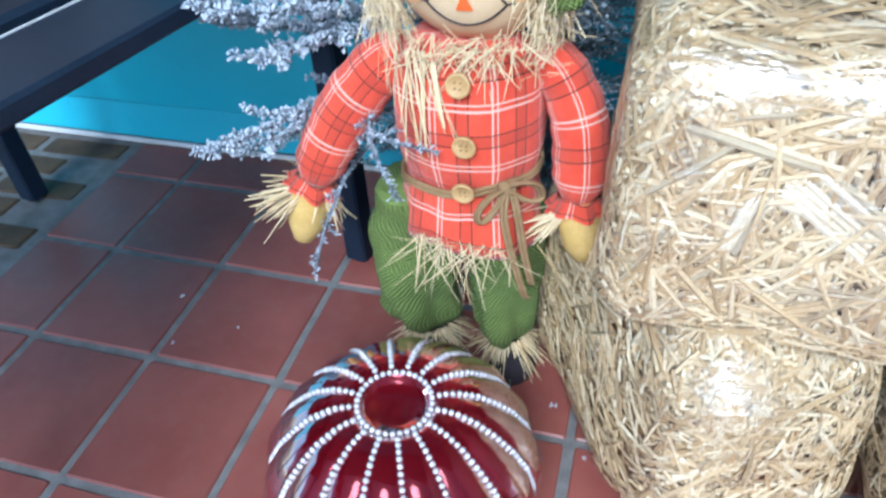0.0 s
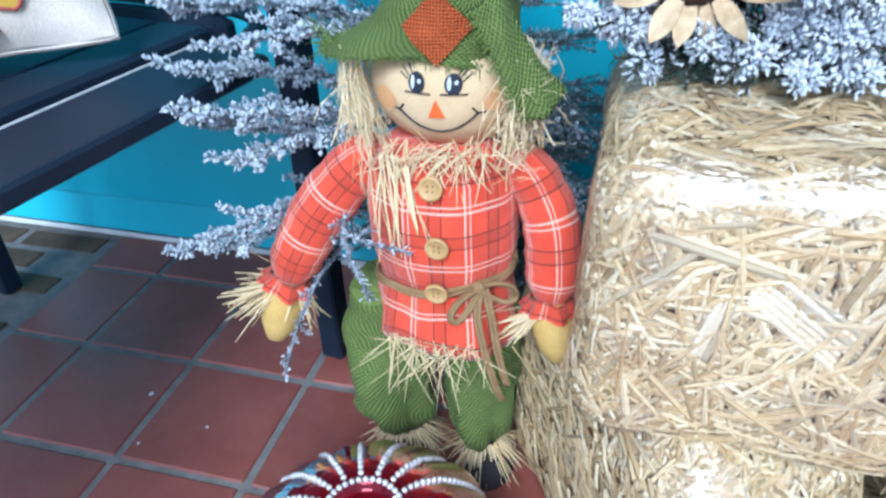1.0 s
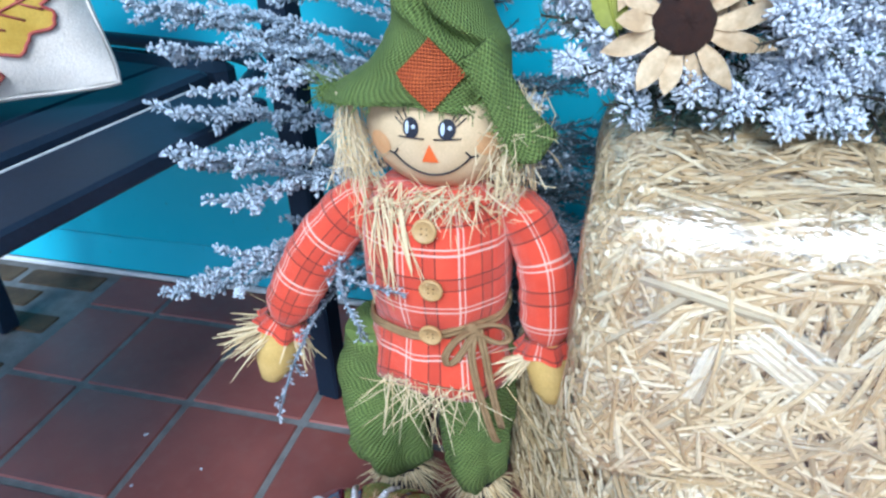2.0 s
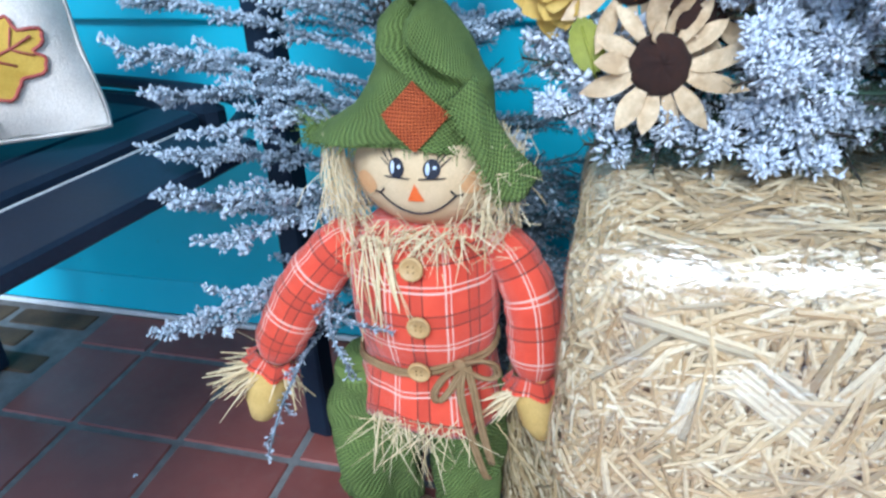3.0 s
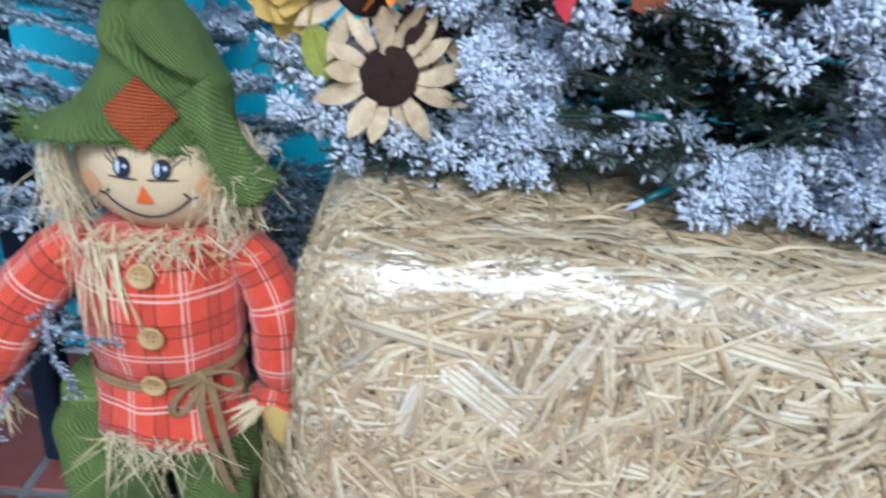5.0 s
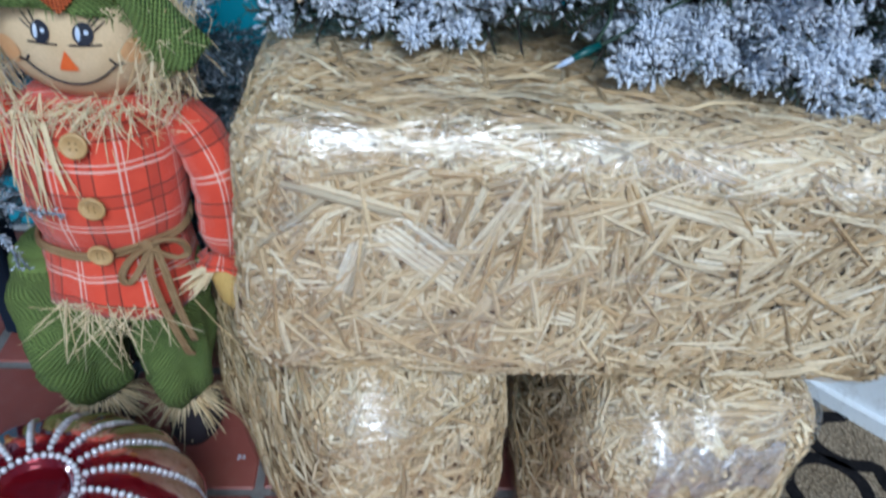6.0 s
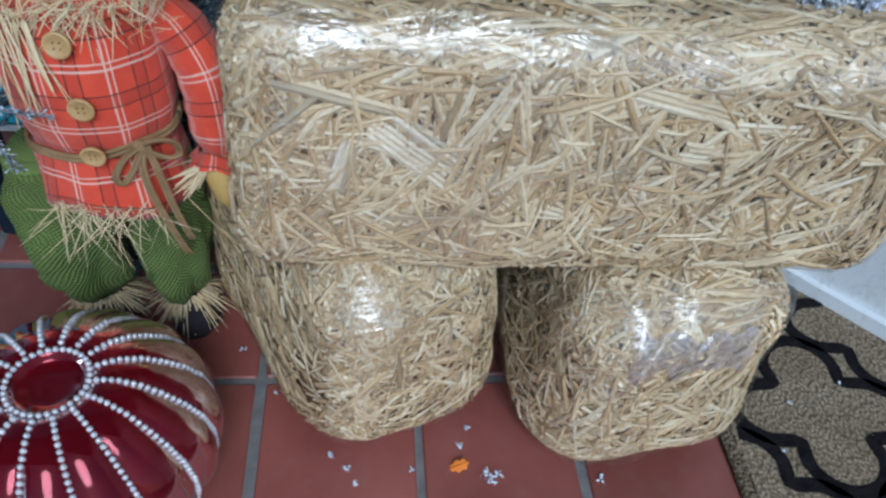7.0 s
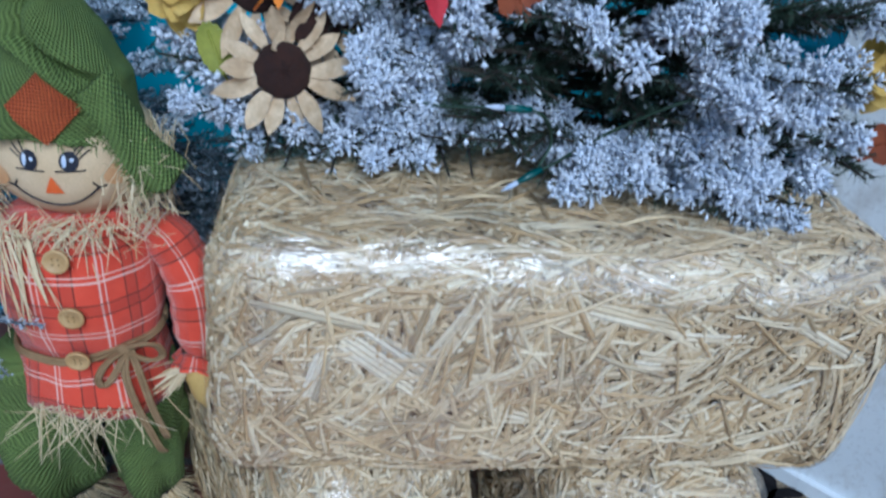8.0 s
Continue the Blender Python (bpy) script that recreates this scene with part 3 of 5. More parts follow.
def slim_tree():
    """The thin flocked tree behind the doll; branches spread low and wide."""
    base = Vector((0.36, 0.30, 0))
    t = thing("flocked_tree", base, "slim artificial fir tree with bluish white flocking by the wall", "tree")
    trunk = Geo().use(BARK)
    trunk.tube([base, base + Vector((0.004, 0.005, 0.5)), base + Vector((0, 0, 1.2))], [0.016, 0.012, 0.004], 8)
    part("trunk", trunk, t)
    foot = Geo().use(BARK)
    for k in range(4):
        a = k * math.pi / 2 + 0.4
        foot.tube([base + Vector((0, 0, 0.05)), base + Vector((0.05 * math.cos(a), 0.05 * math.sin(a), 0.03)), base + Vector((0.1 * math.cos(a), 0.1 * math.sin(a), 0.005))], 0.005, 6)
    part("stand", foot, t)
    stems, green, white = Geo().use(FROSTED_TWIG), Geo().use(GREY_NEEDLE), Geo().use(FLOCK_GREY)
    # branches that stand clear, by their tips
    for tip, z0 in (((0.186, 0.082, 0.531), 0.44), ((0.239, 0.012, 0.512), 0.40), ((0.224, -0.022, 0.385), 0.33),
                    ((0.10, 0.22, 0.60), 0.50), ((0.425, 0.47, 0.607), 0.52), ((0.13, 0.16, 0.44), 0.36), ((0.15, 0.10, 0.635), 0.55), ((0.10, 0.2, 0.67), 0.58),
                    ((0.52, 0.24, 0.575), 0.5), ((0.54, 0.22, 0.52), 0.44), ((0.51, 0.30, 0.63), 0.56), ((0.16, 0.10, 0.30), 0.28),
                    ((0.21, 0.06, 0.60), 0.52), ((0.27, 0.05, 0.57), 0.48), ((0.27, 0.03, 0.46), 0.40), ((0.57, 0.28, 0.42), 0.36), ((0.58, 0.25, 0.34), 0.3)):
        root = base + Vector((0, 0, z0))
        bough(stems, green, white, root, tip, rnd.uniform(0.004, 0.024), 12, 0.062, 0.0115, 1700, 0.74, 0.0042, crumbs=0.6)
    # twigs that reach round the doll's arm
    for root, via, tip in (((0.36, 0.29, 0.36), ((0.352, 0.11, 0.385), (0.382, 0.030, 0.394)), (0.446, 0.022, 0.388)), ((0.36, 0.29, 0.34), ((0.350, 0.11, 0.372), (0.378, 0.028, 0.372)), (0.404, 0.020, 0.325)),
                           ((0.36, 0.29, 0.30), ((0.322, 0.12, 0.31), (0.318, 0.02, 0.29)), (0.315, -0.03, 0.250))):
        bough(stems, green, white, root, tip, 0, 4, 0.026, 0.0095, 1100, 0.6, crumbs=0.3, via=via)
    for i in range(46):
        zc = 0.14 + 0.95 * i / 46
        a = i * 2.4
        if zc < 0.56 and math.sin(a) < -0.2:
            continue
        L = (0.27 - 0.17 * zc) * rnd.uniform(0.7, 1.0)
        y = max(-0.13, min(0.19, L * math.sin(a)))
        root = base + Vector((0, 0, zc))
        bough(stems, green, white, root, root + Vector((L * math.cos(a), y, rnd.uniform(0.0, 0.08))), -0.012, 11, 0.07, 0.0125, 1150, 0.5, crumbs=0.5)
    # dull growth between the doll and the bales; sparse flocking stands in for shade
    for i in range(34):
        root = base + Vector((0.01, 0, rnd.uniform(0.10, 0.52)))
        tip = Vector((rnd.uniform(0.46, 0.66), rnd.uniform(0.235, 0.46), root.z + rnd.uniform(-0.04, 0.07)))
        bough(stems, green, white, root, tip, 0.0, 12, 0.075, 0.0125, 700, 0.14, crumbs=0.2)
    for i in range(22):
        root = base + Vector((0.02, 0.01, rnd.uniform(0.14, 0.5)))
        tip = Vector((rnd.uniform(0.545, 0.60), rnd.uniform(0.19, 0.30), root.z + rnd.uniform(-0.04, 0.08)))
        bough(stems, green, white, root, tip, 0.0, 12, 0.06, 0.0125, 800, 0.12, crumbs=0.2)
    part("branchwork", stems, t, kind="stuff")
    part("needles", green, t, kind="stuff", smooth=False)
    part("flocking", white, t, "bluish white flocking", kind="stuff")
    return t


slim_tree()


def full_tree():
    """The dense flocked tree that stands on the top bale."""
    base = Vector((0.93, 0.20, 0.548))
    t = thing("flocked_tabletop_tree", base, "dense flocked fir tree with silk flowers standing on the top bale", "tree")
    trunk = Geo().use(BARK)
    trunk.tube([base, base + Vector((0, 0, 0.4)), base + Vector((0, 0, 0.8))], [0.02, 0.014, 0.004], 8)
    part("trunk", trunk, t)
    stems, green, white = Geo().use(BARK), Geo().use(NEEDLE), Geo().use(FLOCK)
    tips = [(0.575, 0.085, 0.632), (0.60, 0.055, 0.60), (0.635, 0.05, 0.575), (0.655, 0.055, 0.565), (0.70, 0.045, 0.573), (0.765, 0.035, 0.60), (0.76, 0.04, 0.575), (0.80, 0.045, 0.572),
            (0.855, 0.02, 0.60), (0.91, 0.02, 0.585), (0.945, 0.0, 0.572), (0.985, 0.005, 0.575), (1.04, -0.01, 0.60), (1.06, -0.02, 0.575), (1.10, -0.02, 0.567), (1.135, -0.02, 0.565), (1.165, 0.0, 0.59),
            (1.20, 0.02, 0.60), (1.225, 0.05, 0.59), (1.21, 0.05, 0.63), (0.775, 0.04, 0.655), (0.745, 0.03, 0.64), (0.80, 0.0, 0.70), (0.87, -0.01, 0.72), (0.93, -0.03, 0.69), (1.0, -0.03, 0.71),
            (1.08, -0.03, 0.69), (1.15, -0.01, 0.68), (1.05, -0.04, 0.66), (1.12, -0.03, 0.64), (0.62, 0.08, 0.63), (0.72, 0.06, 0.70), (0.66, 0.10, 0.72), (0.60, 0.14, 0.70),
            (0.70, 0.05, 0.76), (0.77, 0.02, 0.77), (0.84, 0.0, 0.78), (0.91, -0.02, 0.76), (0.98, -0.03, 0.78), (1.05, -0.02, 0.76), (1.12, -0.01, 0.74), (1.18, 0.03, 0.73), (0.87, 0.0, 0.66), (0.98, -0.01, 0.64), (0.83, 0.02, 0.62)]
    for k, tip in enumerate(tips):
        tip = Vector(tip)
        frost = 1.0 if k in (0, 1, 5, 6, 10, 12, 13, 14, 20, 21, 25, 28, 30, 31) else 0.42 if k in (2, 3, 4, 7, 8, 9, 11, 15, 16, 17, 19, 22, 23, 24, 26, 27, 29, 34, 38, 41) else 0.06
        root = base + Vector((0.4 * (tip.x - base.x), 0.02, max(0.03, 0.55 * (tip.z - base.z))))
        bough(stems, green, white, root, tip, 0.012, 12, 0.062, 0.0165, 900, 0.22 * frost, 0.004)
        for _ in range(9 if frost > 0.9 else 3 if frost > 0.4 else 0):
            heart = tip.lerp(root, rnd.uniform(0.0, 0.18)) + Vector((rnd.uniform(-0.032, 0.032), rnd.uniform(-0.008, 0.02), rnd.uniform(-0.004, 0.034)))
            fluff(white, heart, rnd.uniform(0.012, 0.021), 130)
        for j in range(2):
            near = tip.lerp(root, 0.12) + Vector((rnd.uniform(-0.035, 0.035), rnd.uniform(-0.01, 0.02), rnd.uniform(0.0, 0.03)))
            bough(stems, green, white, tip.lerp(root, 0.55), near, 0.0, 9, 0.040, 0.0165, 1250 + 600 * (frost > 0.9), 0.75 * frost if frost > 0.9 else 0.4 * frost, 0.003, 0.3)
    for i in range(190):
        zc = 0.03 + 0.42 * i / 190
        a = i * 2.399
        L = (0.32 - 0.33 * zc) * rnd.uniform(0.75, 1.0)
        root = base + Vector((0, 0, zc))
        bough(stems, green, white, root, root + Vector((L * math.cos(a), 0.75 * L * math.sin(a), rnd.uniform(-0.01, 0.05))), 0.0, 10, 0.07, 0.0165, 560, 0.04, 0.004)
    part("branchwork", stems, t, kind="stuff")
    part("needles", green, t, kind="stuff", smooth=False)
    part("flocking", white, t, "thick bluish white flocking", kind="stuff")
    return t


full_tree()


# ---- straw bales ----
def bale(name, c, half, r, turn_z, blades, long_dir, label, seed, lump=0.010, accents=(), bunch=None):
    """A small straw bale wrapped in clear film: packed core, loose stalks, film."""
    rg = random.Random(seed)
    c, half = Vector(c), Vector(half)
    rot = Matrix.Rotation(radians(turn_z), 3, "Z")
    t = thing(name, (c.x, c.y, c.z - half.z), label, "straw bale", "wrapped straw bales")

    def surf(p, off=0.0):
        q = Vector(a * b for a, b in zip(p, half))
        inner = Vector(max(-(h - r), min(h - r, x)) for x, h in zip(q, half))
        d = q - inner
        if d.length < 1e-6:
            d = Vector(p)
        d.normalize()
        s = inner + d * r
        w = lump * noise.noise(s * 7 + Vector((seed, 0, 0))) + 0.4 * lump * noise.noise(s * 19 + Vector((0, seed, 0)))
        if s.z < -half.z + 0.03:
            w = min(w, 0.0)
        return c + rot @ (s + d * (w + off)), rot @ d

    def hold(p):
        """Keeps a stalk's end under the film."""
        q = rot.transposed() @ (p - c)
        inner = Vector(max(-(h - r), min(h - r, x)) for x, h in zip(q, half))
        d = q - inner
        w = lump * noise.noise(q * 7 + Vector((seed, 0, 0)))
        if d.length > r + w + 0.005:
            q = inner + d.normalized() * (r + w + 0.005)
        return c + rot @ q

    def shell(off, n, material, rough=0.0):
        g = Geo().use(material)
        seen = {}
        for axis in range(3):
            for sign in (1, -1):
                ids = []
                for j in range(n + 1):
                    for i in range(n + 1):
                        p = [0, 0, 0]
                        p[axis] = sign
                        p[(axis + 1) % 3] = sign * (-1 + 2 * i / n)
                        p[(axis + 2) % 3] = -1 + 2 * j / n
                        key = tuple(round(x, 4) for x in p)
                        if key not in seen:
                            s, d = surf(p, off)
                            if rough:
                                s += d * rough * noise.noise(s * 60)
                            s.z = max(s.z, c.z - half.z + 0.001)
                            seen[key] = g.add([s], [])
                        ids.append(seen[key])
                faces = [(j * (n + 1) + i, j * (n + 1) + i + 1, (j + 1) * (n + 1) + i + 1, (j + 1) * (n + 1) + i) for j in range(n) for i in range(n)]
                g.f += [tuple(ids[q] for q in f) for f in faces]
                g.k += [g.cur] * len(faces)
        return g

    # core colour carries the shade seen between stalks
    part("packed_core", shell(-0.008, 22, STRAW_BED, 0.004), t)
    g = Geo().use(STRAW)
    areas = [half.y * half.z, half.x * half.z, half.x * half.y]
    total = sum(areas)
    for i in range(blades):
        pick = rg.uniform(0, total)
        axis = 0 if pick < areas[0] else 1 if pick < areas[0] + areas[1] else 2
        sign = -1 if axis == 1 and rg.random() < 0.82 else 1 if axis == 2 and rg.random() < 0.9 else rg.choice((-1, 1))
        p = [rg.uniform(-1, 1) for _ in range(3)]
        p[axis] = sign
        s, d = surf(p, rg.uniform(-0.003, 0.006))
        ref = rot @ Vector(long_dir)
        u = ref - d * ref.dot(d)
        if u.length < 0.1:
            u = d.orthogonal()
        u.normalize()
        w = d.cross(u)
        a = rg.gauss(0, 0.75) if axis != 1 else rg.gauss(0.9, 0.95)
        way = u * math.cos(a) + w * math.sin(a)
        L = rg.choice((0.012, 0.02, 0.03, 0.04, 0.055, 0.085)) * rg.uniform(0.7, 1.3)
        wide = rg.uniform(0.0020, 0.0062) if L > 0.018 else rg.uniform(0.0012, 0.0035)
        way = (way + d * rg.uniform(-0.08, 0.08)).normalized()
        e0, e1 = hold(s - way * L / 2), hold(s + way * L / 2)
        if min(e0.z, e1.z) < c.z - half.z + 0.002:
            continue
        g.blade(e0, e1, wide, d, bend=rg.uniform(0.0, 0.06) * L, ridge=rg.uniform(0.1, 0.4), taper=rg.uniform(0.5, 1.0))
    part("straw", g, t, kind="stuff", smooth=False)
    if accents:
        g = Geo().use(STRAW_PALE)
        for x0, z0, x1, z1, n, wide in accents:
            across = Vector((-(z1 - z0), 0, x1 - x0)).normalized()
            for i in range(n):
                o = across * 0.0052 * (i - (n - 1) / 2) + Vector((x1 - x0, 0, z1 - z0)) * rg.uniform(-0.14, 0.14)
                y = c.y - half.y - 0.006
                g.blade(hold(Vector((x0, y, z0)) + o), hold(Vector((x1, y, z1)) + o), wide * rg.uniform(0.75, 1.1), Vector((0, -1, 0.1)), rg.uniform(0.0005, 0.002), 0.2, 0.8)
        part("long_stalks", g, t, "long pale stalks pressed under the film", smooth=False, kind="stuff")
    film = part("film", shell(0.009, 30, FILM), t, "clear crinkled plastic wrap")
    if bunch:
        # a gathered fold of the film, several layers thick
        x0, x1, z0, z1 = bunch
        g = Geo().use(FILM_FOLD)
        nx, nz = 44, 20
        for j in range(nz + 1):
            for i in range(nx + 1):
                u, v = i / nx, j / nz
                edge = min(1.0, 6 * min(u, 1 - u, v, 1 - v))
                wob = 0.7 * noise.noise(Vector((u * 6, v * 1.5, seed)))
                q, d = surf((x0 + (x1 - x0) * u, -1, z0 + (z1 - z0) * (v + wob * 0.5) - 0.15 * u), 0.0105)
                q += d * edge * 0.006 * abs(noise.noise(Vector((u * 9 + v * 3, v * 13, 3.0))))
                g.add([q], [])
        g.add([], [])
        g.f += [(j * (nx + 1) + i, j * (nx + 1) + i + 1, (j + 1) * (nx + 1) + i + 1, (j + 1) * (nx + 1) + i) for j in range(nz) for i in range(nx)]
        g.k += [g.cur] * (nx * nz)
        part("film_fold", g, t, "bunched milky fold of plastic wrap")
    return t


bale("straw_bale", (0.927, 0.075, 0.4200), (0.313, 0.155, 0.1275), 0.040, 0, 15000, (1, 0, 0), "long straw bale in clear film lying across two bales", 3,
     accents=((0.735, 0.468, 0.800, 0.420, 7, 0.0062), (0.660, 0.502, 0.762, 0.474, 2, 0.0075), (0.930, 0.506, 1.015, 0.486, 3, 0.0055), (1.090, 0.512, 1.215, 0.446, 2, 0.0055), (1.020, 0.478, 1.085, 0.478, 2, 0.0065), (0.985, 0.452, 1.010, 0.450, 4, 0.0055),
              (0.86, 0.395, 0.905, 0.378, 2, 0.0060), (0.80, 0.44, 0.83, 0.50, 3, 0.0055), (0.895, 0.43, 0.865, 0.49, 3, 0.0055), (0.70, 0.40, 0.715, 0.46, 3, 0.0055), (1.10, 0.40, 1.16, 0.43, 2, 0.0055)))
bale("straw_bale", (0.702, 0.080, 0.146), (0.110, 0.188, 0.146), 0.062, 32, 7500, (1, 0.2, 0.1), "straw bale in torn clear film standing on red tiles", 5, 0.024)
bale("straw_bale", (1.046, 0.043, 0.146), (0.130, 0.175, 0.146), 0.072, 7, 7500, (1, 0.2, -0.2), "straw bale in clear film beside the patterned rug", 9, 0.024, bunch=(-0.60, 0.45, 0.52, 0.92))


# ---- scarecrow doll ----
def scarecrow():
    """The cloth scarecrow: one mesh in plain shapes."""
    g = Geo()
    rg = random.Random(11)

    def strand(a, b, w, bend=0.0, n=(0, -1, 0.2)):
        g.blade(a, b, w, Vector(n), bend, 0.3, 0.45)

    # shoes
    g.use(SHOE)
    for x, y in ((0.402, 0.085), (0.510, 0.084)):
        g.ball((x, y + 0.012, 0.030), (0.033, 0.048, 0.030), 18, 10)
    # legs
    LEG = ((0.046, 0.028), (0.056, 0.022), (0.070, 0.036), (0.085, 0.046), (0.105, 0.051), (0.145, 0.054), (0.18, 0.056), (0.215, 0.055), (0.25, 0.052), (0.285, 0.046))
    g.use(GREEN)
    for x, dx, w in ((0.386, -0.006, 1.02), (0.495, 0.004, 0.80)):
        rings = []
        for z, rad, lean in [(q, lerp(LEG, q)[0], 0) for q in [0.046 + 0.239 * i / 30 for i in range(31)]]:
            ring = []
            for j in range(44):
                a = 2 * math.pi * j / 44
                fold = 1 + 0.14 * math.sin(5 * a + z * 30) * (1.2 - z * 3.2) + 0.22 * noise.noise(Vector((math.cos(a) * 1.6, math.sin(a) * 1.6, z * 17 + x * 9))) + 0.08 * noise.noise(Vector((math.cos(a) * 4, math.sin(a) * 4, z * 60)))
                ring.append((x + dx * (0.28 - z) * 8 * 0.2 + w * rad * fold * math.cos(a), 0.108 + 0.95 * rad * fold * math.sin(a), z))
            rings.append(ring)
        g.rings(rings)
    # tan lining strip that hangs behind the legs
    g.use(TAN_BURLAP)
    g.rings([[(0.338 + 0.010 * k, 0.15 - 0.02 * k, z) for k in (0, 0.6, 0.5, -0.1)] for z in (0.06, 0.12, 0.18, 0.25)])
    # torso
    g.use(PLAID)
    rings = []
    body = [(0.248, 0.085, 0.070), (0.262, 0.082, 0.068), (0.29, 0.077, 0.064), (0.318, 0.073, 0.060), (0.326, 0.071, 0.058), (0.336, 0.074, 0.062), (0.36, 0.079, 0.068), (0.39, 0.079, 0.070), (0.42, 0.078, 0.068), (0.445, 0.075, 0.062), (0.462, 0.066, 0.052), (0.475, 0.05, 0.04)]
    for z, rx, ry in body:
        ring = []
        for j in range(40):
            a = 2 * math.pi * j / 40
            f = 1 + 0.018 * math.sin(9 * a + 14 * z) * (1.5 if z < 0.33 else 0.6) + 0.02 * noise.noise(Vector((3 * math.cos(a), 3 * math.sin(a), z * 26)))
            hem = 0.008 * math.sin(3 * a + 1) if z < 0.27 else 0.0
            ring.append((0.456 + rx * f * math.cos(a), 0.105 + ry * f * math.sin(a), z + hem))
        rings.append(ring)
    g.rings(rings, uv_r=0.0785)
    # sleeves
    for pts, rad in (([(0.395, 0.105, 0.455), (0.368, 0.10, 0.436), (0.327, 0.092, 0.388), (0.296, 0.082, 0.335), (0.280, 0.074, 0.298)], (0.019, 0.029, 0.032, 0.030, 0.027)),
                     ([(0.522, 0.110, 0.460), (0.545, 0.106, 0.442), (0.567, 0.098, 0.400), (0.575, 0.088, 0.352), (0.576, 0.080, 0.312)], (0.016, 0.025, 0.028, 0.029, 0.027))):
        line = arc(pts, 7)
        k = len(line) - 1
        radii = []
        for i in range(len(line)):
            f = i / k * (len(rad) - 1)
            a = min(len(rad) - 2, int(f))
            radii.append((rad[a] + (rad[a + 1] - rad[a]) * (f - a)) * (1 + 0.035 * math.sin(i * 1.7)))
        radii[-4:] = [radii[-4] * 0.97, radii[-4] * 0.88, radii[-4] * 0.74, radii[-4] * 0.66]
        g.tube(line, radii, 28, uv0=(0.02, 0.03), uv_r=0.036)
        # gathered ruffle below the cuff seam
        end = line[-1]
        way = (line[-1] - line[-3]).normalized()
        side = way.cross(Vector((0, 1, 0))).normalized()
        up = side.cross(way)
        ruffle = []
        for h, r0, amp in ((-0.004, 0.66, 0.02), (0.002, 0.74, 0.07), (0.008, 0.90, 0.10), (0.012, 0.94, 0.13)):
            ruffle.append([end + way * (h + 0.002 * math.sin(4 * a)) + (side * math.cos(a) + up * math.sin(a)) * rad[-1] * 1.24 * r0 * (1 + amp * math.sin(9 * a + 1.5 * math.sin(2 * a))) for a in (2 * math.pi * j / 54 for j in range(54))])
        g.rings(ruffle, cap=False, uv_r=0.036)
    # mitten hands
    g.use(FELT)
    for pts in ([(0.279, 0.074, 0.296), (0.271, 0.068, 0.268), (0.262, 0.064, 0.238), (0.256, 0.062, 0.219), (0.254, 0.062, 0.212)], [(0.577, 0.079, 0.310), (0.580, 0.072, 0.290), (0.586, 0.066, 0.266), (0.590, 0.064, 0.250), (0.591, 0.064, 0.243)]):
        g.tube(pts, [0.021, 0.024, 0.021, 0.013, 0.004], 14)
    # head
    hc, hr = Vector((0.464, 0.125, 0.530)), Vector((0.078, 0.072, 0.066))
    g.use(SKIN).ball(hc, hr, 32, 20)

    def face(x, z, lift=0.0008):
        u, w = (x - hc.x) / hr.x, (z - hc.z) / hr.z
        return Vector((x, hc.y - hr.y * math.sqrt(max(0.02, 1 - u * u - w * w)) - lift, z))

    def patch(cx, cz, pts, lift):
        ring = [face(cx + x, cz + z, lift) for x, z in pts]
        n = len(ring)
        g.add(ring + [face(cx, cz, lift)], [(i, (i + 1) % n, n) for i in range(n)])

    def oval(rx, rz, n=24):
        return [(rx * math.cos(2 * math.pi * i / n), rz * math.sin(2 * math.pi * i / n)) for i in range(n)]

    g.use(BLUSH)
    patch(0.415, 0.523, oval(0.012, 0.012), 0.0009)
    patch(0.517, 0.528, oval(0.010, 0.011), 0.0009)
    for ex, s in ((0.4495, 1), (0.4825, 1)):
        ez = 0.5450
        g.use(INK)
        patch(ex, ez, oval(0.0078, 0.0090), 0.0014)
        g.use(PALE_THREAD)
        patch(ex - 0.0035, ez + 0.0005, oval(0.0019, 0.0056), 0.0020)
        patch(ex + 0.0028, ez + 0.0015, oval(0.0018, 0.0018), 0.0022)
        g.use(INK)
        g.tube([face(ex + d, ez - 0.0086, 0.0016) for d in (-0.0115, -0.005, 0.003, 0.0125)], 0.0007, 5)
    for lashes in (((0.442, 0.550, 0.435, 0.557), (0.441, 0.547, 0.4335, 0.552), (0.445, 0.553, 0.441, 0.560)), ((0.489, 0.551, 0.4965, 0.559), (0.4905, 0.547, 0.4985, 0.554), (0.487, 0.553, 0.493, 0.562))):
        for x0, z0, x1, z1 in lashes:
            g.tube([face(x0, z0, 0.0014), face(x1, z1, 0.0014)], 0.0007, 4)
    g.use(NOSE)
    patch(0.467, 0.520, [(-0.0078, -0.006), (0, -0.0064), (0.0078, -0.006), (0.004, 0.003), (0.0, 0.0115), (-0.004, 0.003)], 0.0016)
    g.use(INK)
    g.tube([face(0.467 + 0.0355 * d, 0.4985 + 0.0195 * d * d, 0.0014) for d in (i / 8 - 1 for i in range(17))], 0.0009, 5)
    for sgn in (-1, 1):
        x = 0.467 + sgn * 0.0355
        g.tube([face(x - sgn * 0.004, 0.5235, 0.0014), face(x, 0.5180, 0.0014), face(x + sgn * 0.006, 0.5185, 0.0014)], 0.0009, 5)

